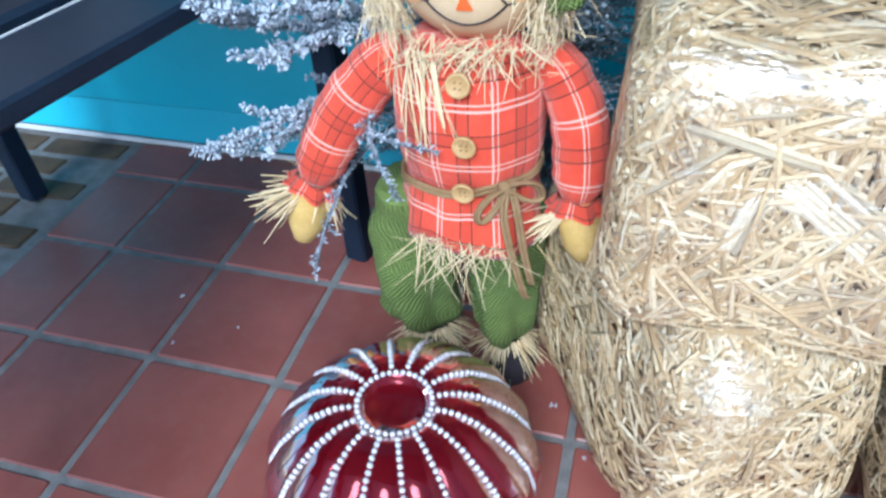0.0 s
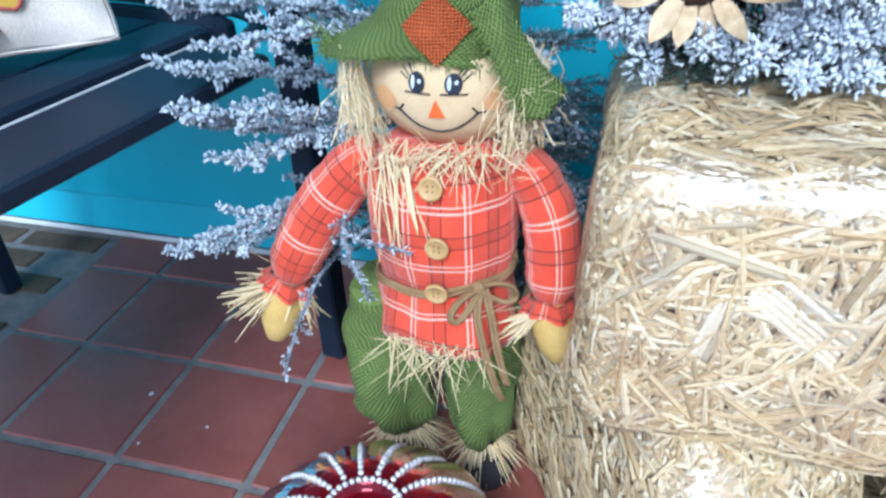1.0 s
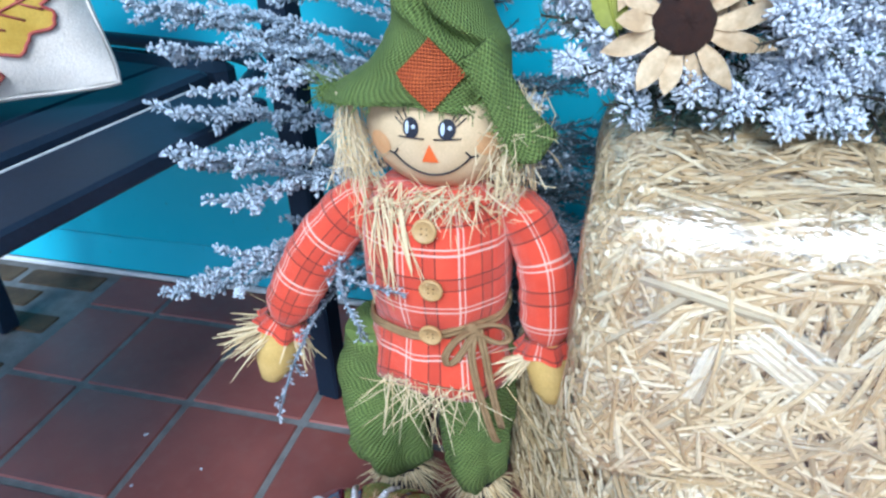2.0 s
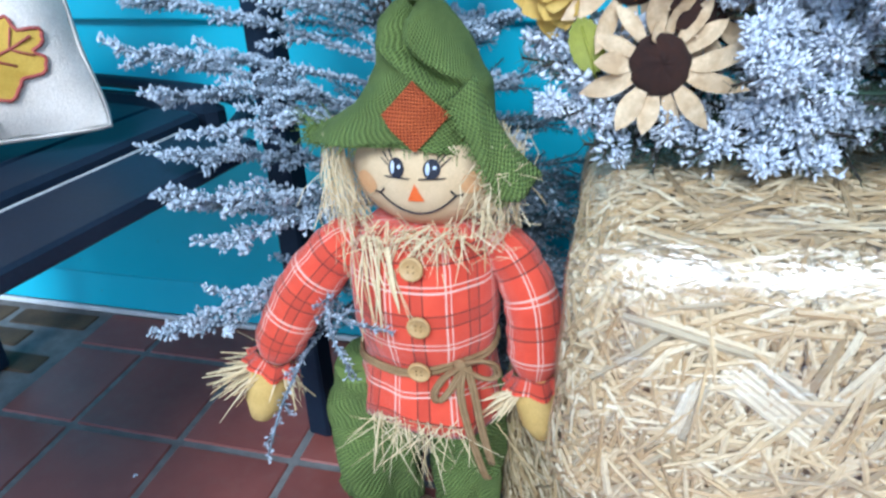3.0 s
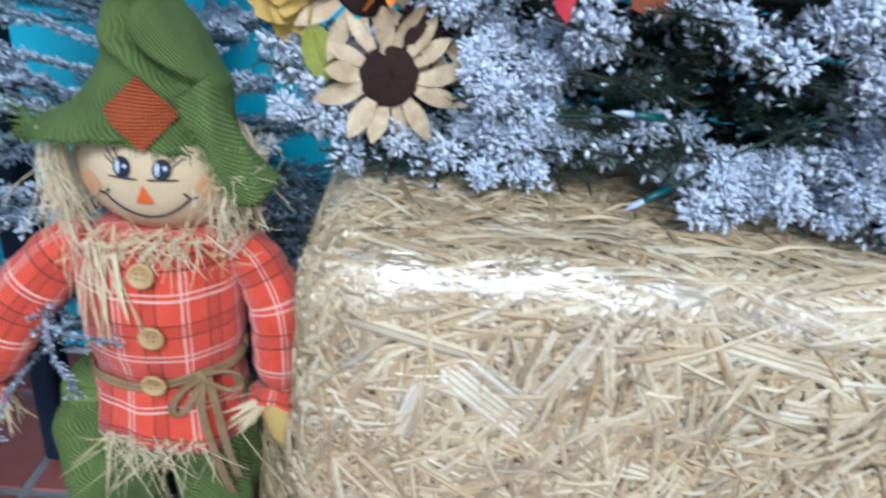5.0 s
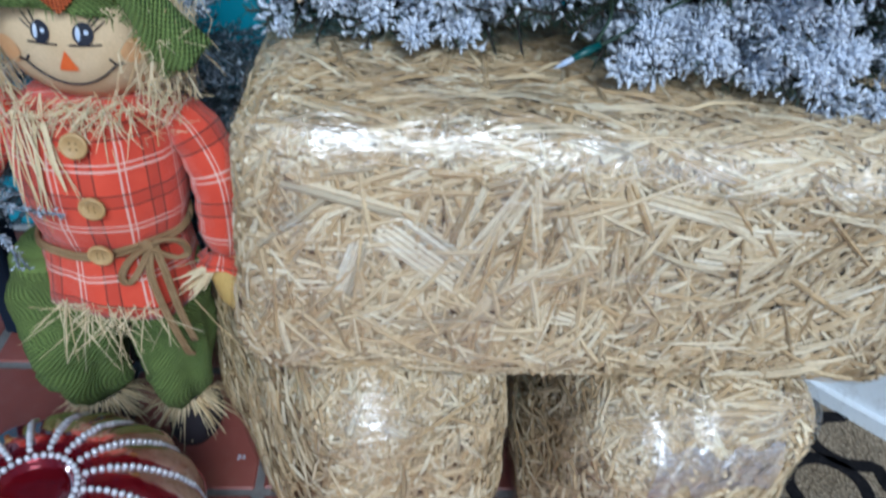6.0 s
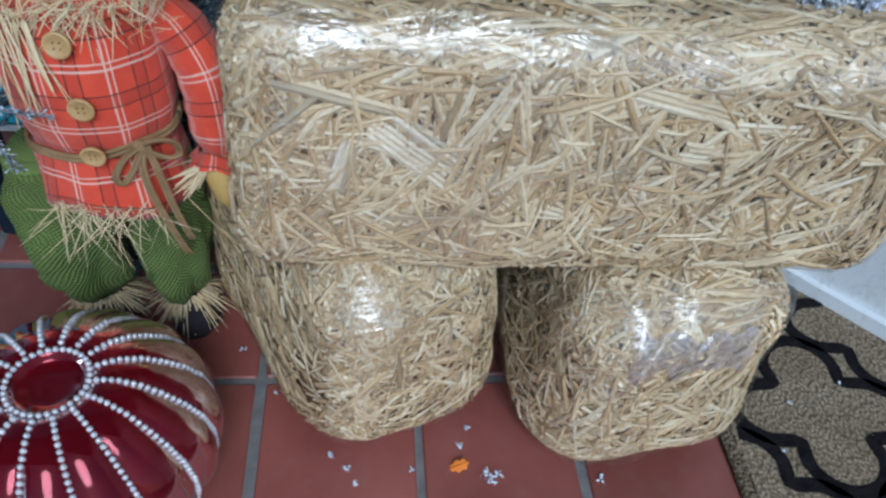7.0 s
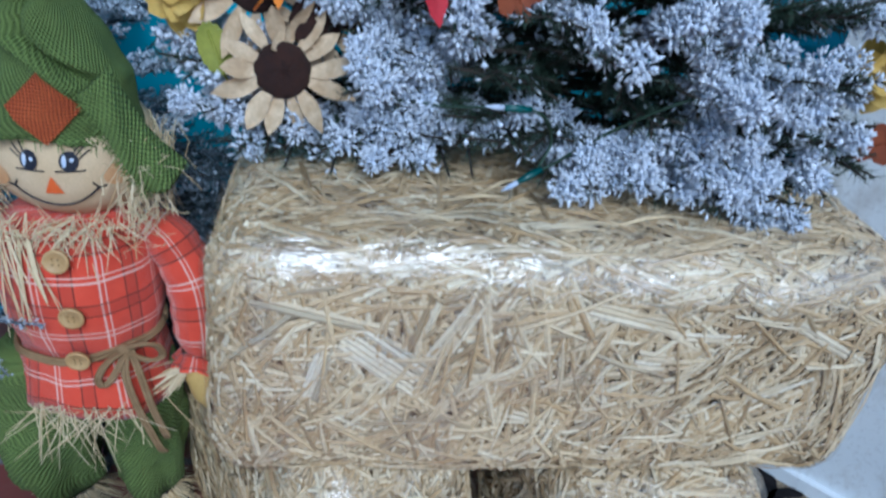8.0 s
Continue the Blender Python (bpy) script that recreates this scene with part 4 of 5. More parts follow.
    # hat: a slouched cone, tied near its tip, wider to one side than the other
    outline = [(0.0, 0.553, 0.338, 0.530, 0.064), (0.10, 0.562, 0.354, 0.530, 0.063), (0.25, 0.584, 0.388, 0.529, 0.060), (0.40, 0.607, 0.412, 0.525, 0.055), (0.52, 0.625, 0.420, 0.517, 0.050), (0.64, 0.645, 0.418, 0.507, 0.045),
               (0.74, 0.663, 0.426, 0.496, 0.038), (0.81, 0.676, 0.438, 0.485, 0.028), (0.86, 0.686, 0.448, 0.470, 0.011), (0.91, 0.694, 0.445, 0.475, 0.014), (0.96, 0.704, 0.440, 0.483, 0.017), (1.0, 0.716, 0.434, 0.490, 0.020)]
    prof = [(q, h, (xr - xl) / 2, ry, (xr + xl) / 2, 0.116) for q, h, xl, xr, ry in outline]
    crease = [(0.0, 0.520), (0.36, 0.514), (0.44, 0.500), (0.52, 0.482), (0.60, 0.460), (0.68, 0.448), (0.76, 0.447), (0.84, 0.459), (1.0, 0.460)]

    def hat(a, s, lift=0.0):
        z, rx, ry, cx, cy = lerp(prof, s)
        front = max(0.0, -math.sin(a)) ** 2
        z += (0.011 * front - 0.012 * max(0.0, math.cos(a)) ** 3) * max(0.0, 1 - s / 0.35)
        fold = 0.002 * math.sin(3 * a + 9 * s) + 0.004 * noise.noise(Vector((2 * math.cos(a), 2 * math.sin(a), 6 * s)))
        if s > 0.84:
            fold = 0.003 * math.sin(7 * a)
        elif s > 0.36 and math.sin(a) < 0:
            off = (cx + rx * math.cos(a) - lerp(crease, s)[0]) / 0.0085
            deep = min(1.0, (s - 0.36) / 0.12)
            fold += deep * (-0.019 * math.exp(-off * off) + 0.006 * math.exp(-(off + 1.9) ** 2) + 0.005 * math.exp(-(off - 1.9) ** 2))
        if s < 0.06:
            fold += 0.0015 * math.sin(23 * a) + 0.003 * math.sin(5 * a)
        return Vector((cx + (rx + fold + lift) * math.cos(a), cy + (ry + fold + lift) * math.sin(a), z))

    g.use(GREEN)
    ss = [i / 64 for i in range(65)]
    outer = [[hat(2 * math.pi * j / 96, s) for j in range(96)] for s in ss]
    inner = [[hat(2 * math.pi * j / 96, s, -0.006) for j in range(96)] for s in (0.3, 0.15, 0.0)]
    g.rings(inner + outer, cap=False, uv_r=0.075)
    # loose flap of the brim hanging beside the face
    left = arc([(0.497, 0.062, 0.606), (0.512, 0.052, 0.583), (0.530, 0.050, 0.549), (0.546, 0.054, 0.518)], 7)
    right = arc([(0.515, 0.096, 0.622), (0.532, 0.088, 0.590), (0.552, 0.086, 0.560), (0.576, 0.088, 0.536)], 7)
    flap = []
    for i, (p, q) in enumerate(zip(left, right)):
        front = []
        for k in range(9):
            f = k / 8
            front.append(p.lerp(q, f) + Vector((0.35, -0.9, 0.1)) * (0.013 * math.sin(math.pi * f) + 0.003 * math.sin(9 * f + 0.5 * i)) + Vector((0, 0, -0.006 * math.sin(math.pi * f))) * (i / (len(left) - 1)))
        flap.append(front + [v + Vector((-0.002, 0.004, 0.0)) for v in front[::-1]])
    g.rings(flap, uv_r=0.016)
    for p, q in zip(left, left[1:]):
        for _ in range(7):
            o = p.lerp(q, rg.random())
            strand(o, o + Vector((-rg.uniform(0.001, 0.007), -0.001, -rg.uniform(0.0, 0.008))), 0.0007)
    for k in range(40):
        o = left[-1].lerp(right[-1], rg.random()) + Vector((0, -0.004, 0))
        strand(o, o + Vector((rg.uniform(-0.003, 0.004), -0.001, -rg.uniform(0.001, 0.006))), 0.0007)
    g.use(PALE_THREAD).tube([hat(2 * math.pi * j / 24, 0.86, 0.002) for j in range(25)], 0.0012, 5)
    g.use(PATCH)
    n = 10
    verts = []
    for j in range(n + 1):
        for i in range(n + 1):
            p, q = i / n - 0.5, j / n - 0.5
            x, z = 0.4690 + (p + q) * 0.0315, 0.5925 + (q - p) * 0.0315
            lo, hi = 0.0, 0.8
            for _ in range(22):
                s = (lo + hi) / 2
                rx, cx = lerp(prof, s)[1], lerp(prof, s)[3]
                a = -math.acos(max(-1.0, min(1.0, (x - cx) / (rx + 0.004))))
                if hat(a, s).z < z:
                    lo = s
                else:
                    hi = s
            spot = hat(a, s, 0.004)
            spot.z = min(spot.z, z) if s < 0.002 else spot.z
            verts.append(spot)
    g.add(verts, [(j * (n + 1) + i, j * (n + 1) + i + 1, (j + 1) * (n + 1) + i + 1, (j + 1) * (n + 1) + i) for j in range(n) for i in range(n)], [((i % (n + 1)) * 0.005, (i // (n + 1)) * 0.005) for i in range((n + 1) ** 2)])
    # frayed brim threads
    g.use(GREEN)
    for i in range(260):
        a = rg.uniform(0, 2 * math.pi)
        p = hat(a, rg.uniform(0, 0.02))
        strand(p, p + Vector((0.012 * math.cos(a) * rg.random(), 0.006 * math.sin(a), rg.uniform(-0.009, 0.004))), 0.0008)
    for i in range(24):
        p = hat(math.pi + rg.uniform(-0.25, 0.25), rg.uniform(0.0, 0.12))
        strand(p, p + Vector((-rg.uniform(0.008, 0.03), rg.uniform(-0.01, 0.01), rg.uniform(-0.014, 0.022))), 0.0011)
    # straw hair and collar
    g.use(RAFFIA)

    def wisp(a, b, w, curl):
        """A thin strand in three bent lengths."""
        a, b = Vector(a), Vector(b)
        row = [a] + [a.lerp(b, f) + Vector((rg.gauss(0, curl), rg.gauss(0, 0.6 * curl), rg.gauss(0, 0.5 * curl))) for f in (0.35, 0.7)] + [b]
        for p, q in zip(row, row[1:]):
            g.blade(p, q, w, Vector((0, -1, 0.2)), 0.0, 0.3, 1.0)

    for side, x0, n in ((-1, 0.390, 150), (1, 0.530, 170)):
        for i in range(n):
            y = rg.uniform(0.058, 0.140)
            x = x0 + side * ((0.30 if side < 0 else 0.12) * (y - 0.058) + abs(rg.gauss(0, 0.006))) + rg.uniform(-0.010, 0.010)
            top = Vector((x, y, rg.uniform(0.520, 0.570)))
            L = rg.uniform(0.035, 0.095) if side < 0 else rg.uniform(0.025, 0.085)
            end = top + Vector((rg.gauss(0.012 if side < 0 else -0.004, 0.014), rg.uniform(-0.030, 0.006), -L))
            wisp(top, end, rg.uniform(0.0004, 0.0011), 0.0045)
    for i in range(110):
        p = Vector((0.540 + rg.gauss(0, 0.007), rg.uniform(0.05, 0.10), rg.uniform(0.462, 0.55)))
        a = rg.uniform(-2.2, 2.2)
        L = rg.uniform(0.01, 0.03)
        wisp(p, p + Vector((L * math.sin(a), rg.uniform(-0.01, 0.01), -L * math.cos(a))), rg.uniform(0.0004, 0.0008), 0.003)
    for i in range(40):
        x = rg.uniform(-0.06, 0.06)
        p = face(0.464 + x, 0.566 - 40 * x * x * 0.05, 0.003)
        strand(p, p + Vector((rg.uniform(-0.01, 0.01), -0.001, -rg.uniform(0.004, 0.012))), 0.0011)
    for i in range(125):
        x = rg.gauss(0, 0.032)
        p = Vector((0.462 + max(-0.066, min(0.066, x)), rg.uniform(0.042, 0.068), 0.478 + rg.uniform(-0.008, 0.008) + 4 * x * x))
        p.z += rg.uniform(-0.012, 0.010)
        a = rg.gauss(0, 1.1)
        L = rg.choice((0.015, 0.02, 0.03, 0.05)) * rg.uniform(0.6, 1.3)
        q = p + Vector((L * math.sin(a), -0.006 - 0.12 * L, -L * math.cos(a) * 0.75))
        q.y = min(q.y, 0.040)
        strand(p, q, rg.uniform(0.0006, 0.0016), rg.uniform(0, 0.004))
    for i in range(16):
        p = Vector((0.415 + rg.uniform(-0.018, 0.02), 0.052, 0.475))
        strand(p, (p.x + 0.006 + rg.uniform(-0.014, 0.034), 0.028, rg.uniform(0.355, 0.43)), rg.uniform(0.001, 0.003), 0.004)
    strand((0.438, 0.045, 0.468), (0.452, 0.026, 0.412), 0.005, 0.004)
    # straw under the hem, at cuffs and ankles
    for i in range(70):
        x = rg.gauss(-0.005, 0.032)
        p = Vector((0.458 + x, 0.036 + 3.5 * x * x, 0.262 + rg.uniform(-0.006, 0.008)))
        a = rg.gauss(-0.1, 0.8)
        L = rg.uniform(0.02, 0.05) if rg.random() < 0.5 else rg.uniform(0.05, 0.095)
        strand(p, p + Vector((L * math.sin(a), -0.004 - 0.10 * L, -L * math.cos(a))), rg.uniform(0.0006, 0.0013), rg.uniform(0, 0.004))
    for c, d, n, L0 in (((0.277, 0.070, 0.298), (-0.80, -0.1, -0.50), 80, 0.085), ((0.296, 0.072, 0.290), (0.25, -0.1, -0.9), 22, 0.045), ((0.562, 0.066, 0.305), (-0.62, -0.1, -0.75), 46, 0.05)):
        for i in range(n):
            w = (Vector(d) + Vector((rg.gauss(0, 0.16), rg.gauss(0, 0.2), rg.gauss(0, 0.2)))).normalized()
            p = Vector(c) + Vector((rg.uniform(-0.006, 0.006), rg.uniform(-0.014, 0.012), rg.uniform(-0.008, 0.006)))
            strand(p, p + w * L0 * rg.uniform(0.55, 1.1), rg.uniform(0.001, 0.0028), rg.uniform(-0.003, 0.004))
    for x in (0.398, 0.500):
        for i in range(190):
            a = rg.uniform(0, 2 * math.pi)
            p = Vector((x + 0.020 * math.cos(a), 0.102 + 0.020 * math.sin(a), 0.062 + rg.uniform(-0.005, 0.006)))
            L = rg.uniform(0.025, 0.052)
            f = rg.uniform(0.35, 1.0)
            q = p + Vector((L * f * math.cos(a), L * f * math.sin(a), -L * rg.uniform(0.35, 0.85)))
            q.z = max(q.z, 0.012)
            strand(p, q, rg.uniform(0.001, 0.0024), rg.uniform(0, 0.004), (math.cos(a), math.sin(a), 0.6))
    # buttons
    for x, y, z, tilt in ((0.466, 0.0315, 0.336, 5), (0.469, 0.030, 0.391, 0), (0.464, 0.034, 0.453, -12)):
        rot = Matrix.Rotation(radians(90 + tilt), 3, "X")
        g.use(WOOD)
        g.rings([[Vector((x, y, z)) + rot @ Vector((r * math.cos(a), r * math.sin(a), h)) for a in (2 * math.pi * j / 24 for j in range(24))] for r, h in ((0.0115, -0.002), (0.0120, 0.0008), (0.0113, 0.0024), (0.0092, 0.0022), (0.0086, 0.0014), (0.001, 0.0014))])
        g.use(SEED)
        for dx, dz in ((-1, -1), (1, -1), (-1, 1), (1, 1)):
            g.ball(Vector((x, y, z)) + rot @ Vector((0.0026 * dx, 0.0026 * dz, 0.0013)), 0.0009, 6, 4)
    # jute belt with a bow
    g.use(TWINE)
    for dz, lift in ((0.0, 0.003), (0.005, 0.0025)):
        g.tube([(0.456 + (0.0735 + lift) * math.cos(a), 0.105 + (0.061 + lift) * math.sin(a), 0.325 + dz + 0.010 * math.cos(a) + 0.002 * math.sin(5 * a)) for a in (2 * math.pi * j / 40 for j in range(41))], 0.0026, 6)
    knot = Vector((0.506, 0.048, 0.338))
    g.ball(knot, (0.009, 0.006, 0.007), 10, 6)
    for pts in ([(0, 0, 0), (-0.018, -0.008, -0.012), (-0.030, -0.008, -0.034), (-0.026, -0.007, -0.045), (-0.014, -0.007, -0.030), (0, -0.002, -0.002)],
                [(0, 0, 0), (0.014, -0.004, 0.010), (0.030, 0.0, 0.006), (0.034, 0.004, -0.010), (0.022, 0.0, -0.014), (0, -0.003, -0.003)],
                [(0, 0, 0), (-0.002, -0.008, -0.03), (0.006, -0.010, -0.075), (0.020, -0.006, -0.135), (0.024, 0.0, -0.150)],
                [(0.004, 0, 0), (0.012, -0.006, -0.03), (0.020, -0.006, -0.08), (0.028, 0.002, -0.13)]):
        for off in (0.0, 0.0042):
            g.tube(arc([knot + Vector(p) + Vector((off, -0.3 * off, 0.4 * off)) for p in pts], 5), 0.0024, 6)
    return solid("scarecrow_doll", g, "cloth scarecrow doll in orange plaid shirt and green burlap hat", "doll")


scarecrow()


# ---- glass pumpkin ----
def pumpkin():
    c = Vector((0.438, -0.138, 0))
    t = thing("glass_pumpkin", c, "red lustre glass pumpkin with silver bead strings on the tiles", "pumpkin")
    prof = [(0.0, 0.194), (0.018, 0.194), (0.030, 0.197), (0.0355, 0.2045), (0.045, 0.208), (0.063, 0.2075), (0.084, 0.200), (0.102, 0.186), (0.121, 0.167), (0.136, 0.144), (0.144, 0.116), (0.1435, 0.088), (0.136, 0.060), (0.114, 0.034), (0.094, 0.014), (0.07, 0.003), (0.05, 0.0)]

    def point(s, a, lift=0.0):
        f = s * (len(prof) - 1)
        i = min(len(prof) - 2, int(f))
        r, z = (prof[i][k] + (prof[i + 1][k] - prof[i][k]) * (f - i) for k in (0, 1))
        rib = 0.062 * (1 - abs(math.sin(8 * a)) ** 0.7) * max(0.0, min(1.0, (r - 0.034) / 0.04))
        r2 = r * (1 - rib) + lift * (0.3 + 0.7 * min(1, s))
        return c + Vector((r2 * math.cos(a), r2 * math.sin(a), max(0.0, z - 0.4 * rib * 0.05 + lift * max(0, 1 - 1.2 * s))))

    g = Geo().use(GLASS)
    n, m = 16 * 12, 48
    g.rings([[point(max(i / m, 0.004), 2 * math.pi * j / n) for j in range(n)] for i in range(m + 1)])
    g.rings([[point(max(i / m, 0.004), 2 * math.pi * j / n, -0.003) for j in range(n)][::-1] for i in range(m)])
    part("glass_shell", g, t)
    for k in range(16):
        a = k * math.pi / 8
        g = Geo().use(PEARL)
        last, s = None, 0.235
        while s < 0.80:
            p = point(s, a, 0.0026)
            if last is None or (p - last).length > 0.0064:
                g.ball(p, 0.0031, 7, 5)
                last = p
            s += 0.0015
        part("bead_string", g, t, kind="stuff")
    g = Geo().use(PEARL)
    for j in range(34):
        a = 2 * math.pi * j / 34
        g.ball(c + Vector((0.0362 * math.cos(a), 0.0362 * math.sin(a), 0.2075)), 0.0032, 7, 5)
    part("bead_ring", g, t, kind="stuff")
    return t


pumpkin()


# ---- silk flowers, leaves and lights in the tree ----
def facing(at, to=(0.66, -0.5, 0.78), spin=0.0, tip=(0, 0, 0)):
    d = (Vector(to) - Vector(at) + Vector(tip)).normalized()
    return Matrix.Translation(at) @ d.to_track_quat("Z", "Y").to_matrix().to_4x4() @ Matrix.Rotation(spin, 4, "Z")


def petal(g, m, r0, r1, width, cup, ang, twist=0.0):
    """One creased petal from r0 to r1 along its own direction."""
    rot = Matrix.Rotation(ang, 4, "Z") @ Matrix.Rotation(twist, 4, "X")
    verts = []
    for i in range(7):
        f = i / 6
        r = r0 + (r1 - r0) * f
        w = width * math.sin(math.pi * (0.10 + 0.895 * f ** 1.25)) ** 0.85
        h = cup * f * f * (r1 - r0) + 0.0012 * math.sin(5 * f + 40 * ang)
        for s, dz in ((-1, 0.12 * w), (-0.5, 0.0), (0, 0.10 * w), (0.5, 0.0), (1, 0.12 * w)):
            verts.append(m @ rot @ Vector((r, s * w / 2, h + dz)))
    faces = [(i * 5 + j, i * 5 + j + 1, (i + 1) * 5 + j + 1, (i + 1) * 5 + j) for i in range(6) for j in range(4)]
    back = len(verts)
    under = [v - (m.to_3x3() @ Vector((0, 0, 0.0008))) for v in verts]
    g.add(verts + under, faces + [tuple(back + q for q in f[::-1]) for f in faces])


def sunflower(at, disc_r, petal_len, n, seed, droop=(), tip=(0, 0, 0)):
    rg = random.Random(seed)
    t = thing("silk_sunflower", at, "tan silk sunflower with a dark brown middle in the flocked tree", "flower", "silk sunflowers")
    m = facing(at, tip=tip)
    g = Geo().use(SEED)
    rings = []
    for i in range(9):
        a = i / 8 * math.pi / 2
        rings.append([m @ Vector(((disc_r * math.cos(a) + 0.0005) * math.cos(b) * (1 + 0.04 * math.sin(9 * b)), (disc_r * math.cos(a) + 0.0005) * math.sin(b), disc_r * 0.45 * math.sin(a) + 0.0008 * math.sin(7 * b + i))) for b in (2 * math.pi * j / 28 for j in range(28))])
    g.rings(rings)
    part("disc", g, t, "dark brown fuzzy seed head")
    for i in range(n):
        a = 2 * math.pi * i / n + rg.uniform(-0.12, 0.12)
        g = Geo().use(PETAL)
        bent = i in droop
        petal(g, m, disc_r * 0.8, disc_r + petal_len * rg.uniform(0.8, 1.1), 0.0155 * rg.uniform(0.8, 1.2), 1.2 if bent else rg.uniform(-0.55, 0.6), a, rg.uniform(-0.7, 0.7))
        part("petal", g, t)
    g = Geo().use(BARK)
    g.tube([m @ Vector((0, 0, 0.0)), m @ Vector((0.0, -0.01, -0.03)), m @ Vector((0.01, -0.03, -0.07))], 0.003, 6)
    part("stem", g, t)


sunflower((0.668, 0.058, 0.641), 0.0235, 0.035, 14, 1, (0, 12, 13), (0.16, 0.0, 0.03))
sunflower((0.644, 0.088, 0.704), 0.024, 0.040, 15, 2, (), (0.08, 0.0, 0.05))
sunflower((0.694, 0.084, 0.676), 0.024, 0.024, 11, 3, (2, 3), (0.30, 0.0, 0.05))


def silk_bloom(at, r, seed, colour, label):
    rg = random.Random(seed)
    t = thing("silk_bloom", at, label, "flower", "yellow silk blooms")
    m = facing(at)
    for i in range(18):
        g = Geo().use(colour)
        f = i / 18
        petal(g, m @ Matrix.Translation((0, 0, 0.5 * r * (1 - f))), 0.002, r * (0.35 + 0.75 * f), 0.028 * (0.6 + 0.6 * f), 1.2 - 1.3 * f, i * 2.4, rg.uniform(-0.6, 0.6))
        part("petal", g, t)
    g = Geo().use(BARK)
    g.tube([m @ Vector((0, 0, 0)), m @ Vector((0, -0.02, -0.06))], 0.003, 6)
    part("stem", g, t)


silk_bloom((0.585, 0.10, 0.690), 0.040, 5, YELLOW, "crumpled yellow silk bloom at the tree's edge")
silk_bloom((0.592, 0.12, 0.735), 0.038, 6, YELLOW, "pale yellow silk bloom above another one")
silk_bloom((1.215, 0.06, 0.680), 0.040, 8, YELLOW, "pale yellow silk bloom beside the white panel")


def silk_leaf(at, size, kind, spin, colour, label, tip=(0, 0, 0)):
    m = facing(at, spin=spin, tip=tip)
    pts = leaf_outline(kind, size)
    g = Geo().use(colour)
    k = len(pts)
    for dz in (0.0, -0.0008):
        ring = [m @ Vector((x, y, dz + 5.0 * (x * x + y * y) - 6.0 * y * y)) for x, y in pts]
        half = [m @ Vector((0.5 * x, 0.5 * y, dz + 0.0012 + 1.2 * (x * x) - 1.5 * y * y)) for x, y in pts]
        mid = m @ Vector((0, 0, dz))
        faces = [(i, (i + 1) % k, k + (i + 1) % k, k + i) for i in range(k)] + [(k + i, k + (i + 1) % k, 2 * k) for i in range(k)]
        g.add(ring + half + [mid], faces if dz == 0 else [f[::-1] for f in faces])
    t = thing("silk_leaf", at, label, "leaf", "silk autumn leaves")
    part("blade", g, t)
    g = Geo().use(colour)
    g.tube([m @ Vector((-size * 1.5, 0, -0.01)), m @ Vector((-size * 0.9, 0, 0.002)), m @ Vector((size * 0.7, 0, 0.002))], 0.0012, 5)
    part("midrib", g, t)
    return t


silk_leaf((0.612, 0.064, 0.653), 0.022, "plain", 1.9, LEAF_GREEN, "olive-yellow silk leaf beside a sunflower")
silk_leaf((0.668, 0.052, 0.718), 0.024, "maple", 0.9, ORANGE, "bright orange silk maple leaf in the flocked tree")
silk_leaf((0.782, 0.015, 0.742), 0.040, "maple", -1.3, RED, "crimson silk maple leaf in the flocked tree")
silk_leaf((0.842, 0.012, 0.740), 0.030, "oak", -1.0, RUST, "rust-brown silk oak leaf in the flocked tree")
silk_leaf((1.245, 0.055, 0.615), 0.030, "oak", 0.6, RUST, "brown silk oak leaf beside the white panel")
silk_leaf((1.235, 0.03, 0.70), 0.026, "maple", 2.2, YELLOW, "yellow silk maple leaf in the flocked tree")


def light_string():
    t = thing("light_string", (0.87, 0.0, 0.6), "string of small clear lights with teal sockets in the tree", "string lights")
    for a, d in (((0.872, 0.000, 0.643), (-0.9, -0.25, 0.10)), ((0.892, 0.006, 0.588), (-0.85, -0.4, -0.35)), ((1.02, 0.0, 0.665), (0.7, -0.4, 0.3))):
        a, d = Vector(a), Vector(d).normalized()
        g = Geo().use(TEAL)
        g.tube([a, a + d * 0.012, a + d * 0.026], [0.0030, 0.0034, 0.0026], 8)
        socket = part("socket", g, t)
        g = Geo().use(PALE_THREAD)
        g.tube([a + d * 0.026, a + d * 0.034, a + d * 0.043], [0.0026, 0.0024, 0.0004], 8)
        part("bulb", g, socket, "tiny clear glass bulb")
    g = Geo().use(NEEDLE)
    g.tube(arc([(0.70, 0.09, 0.62), (0.80, 0.03, 0.63), (0.872, 0.0, 0.643), (0.90, 0.02, 0.61), (0.892, 0.006, 0.588), (0.95, 0.02, 0.62), (1.02, 0.0, 0.665), (1.12, 0.05, 0.63)], 6), 0.0016, 5)
    part("wire", g, t)


light_string()


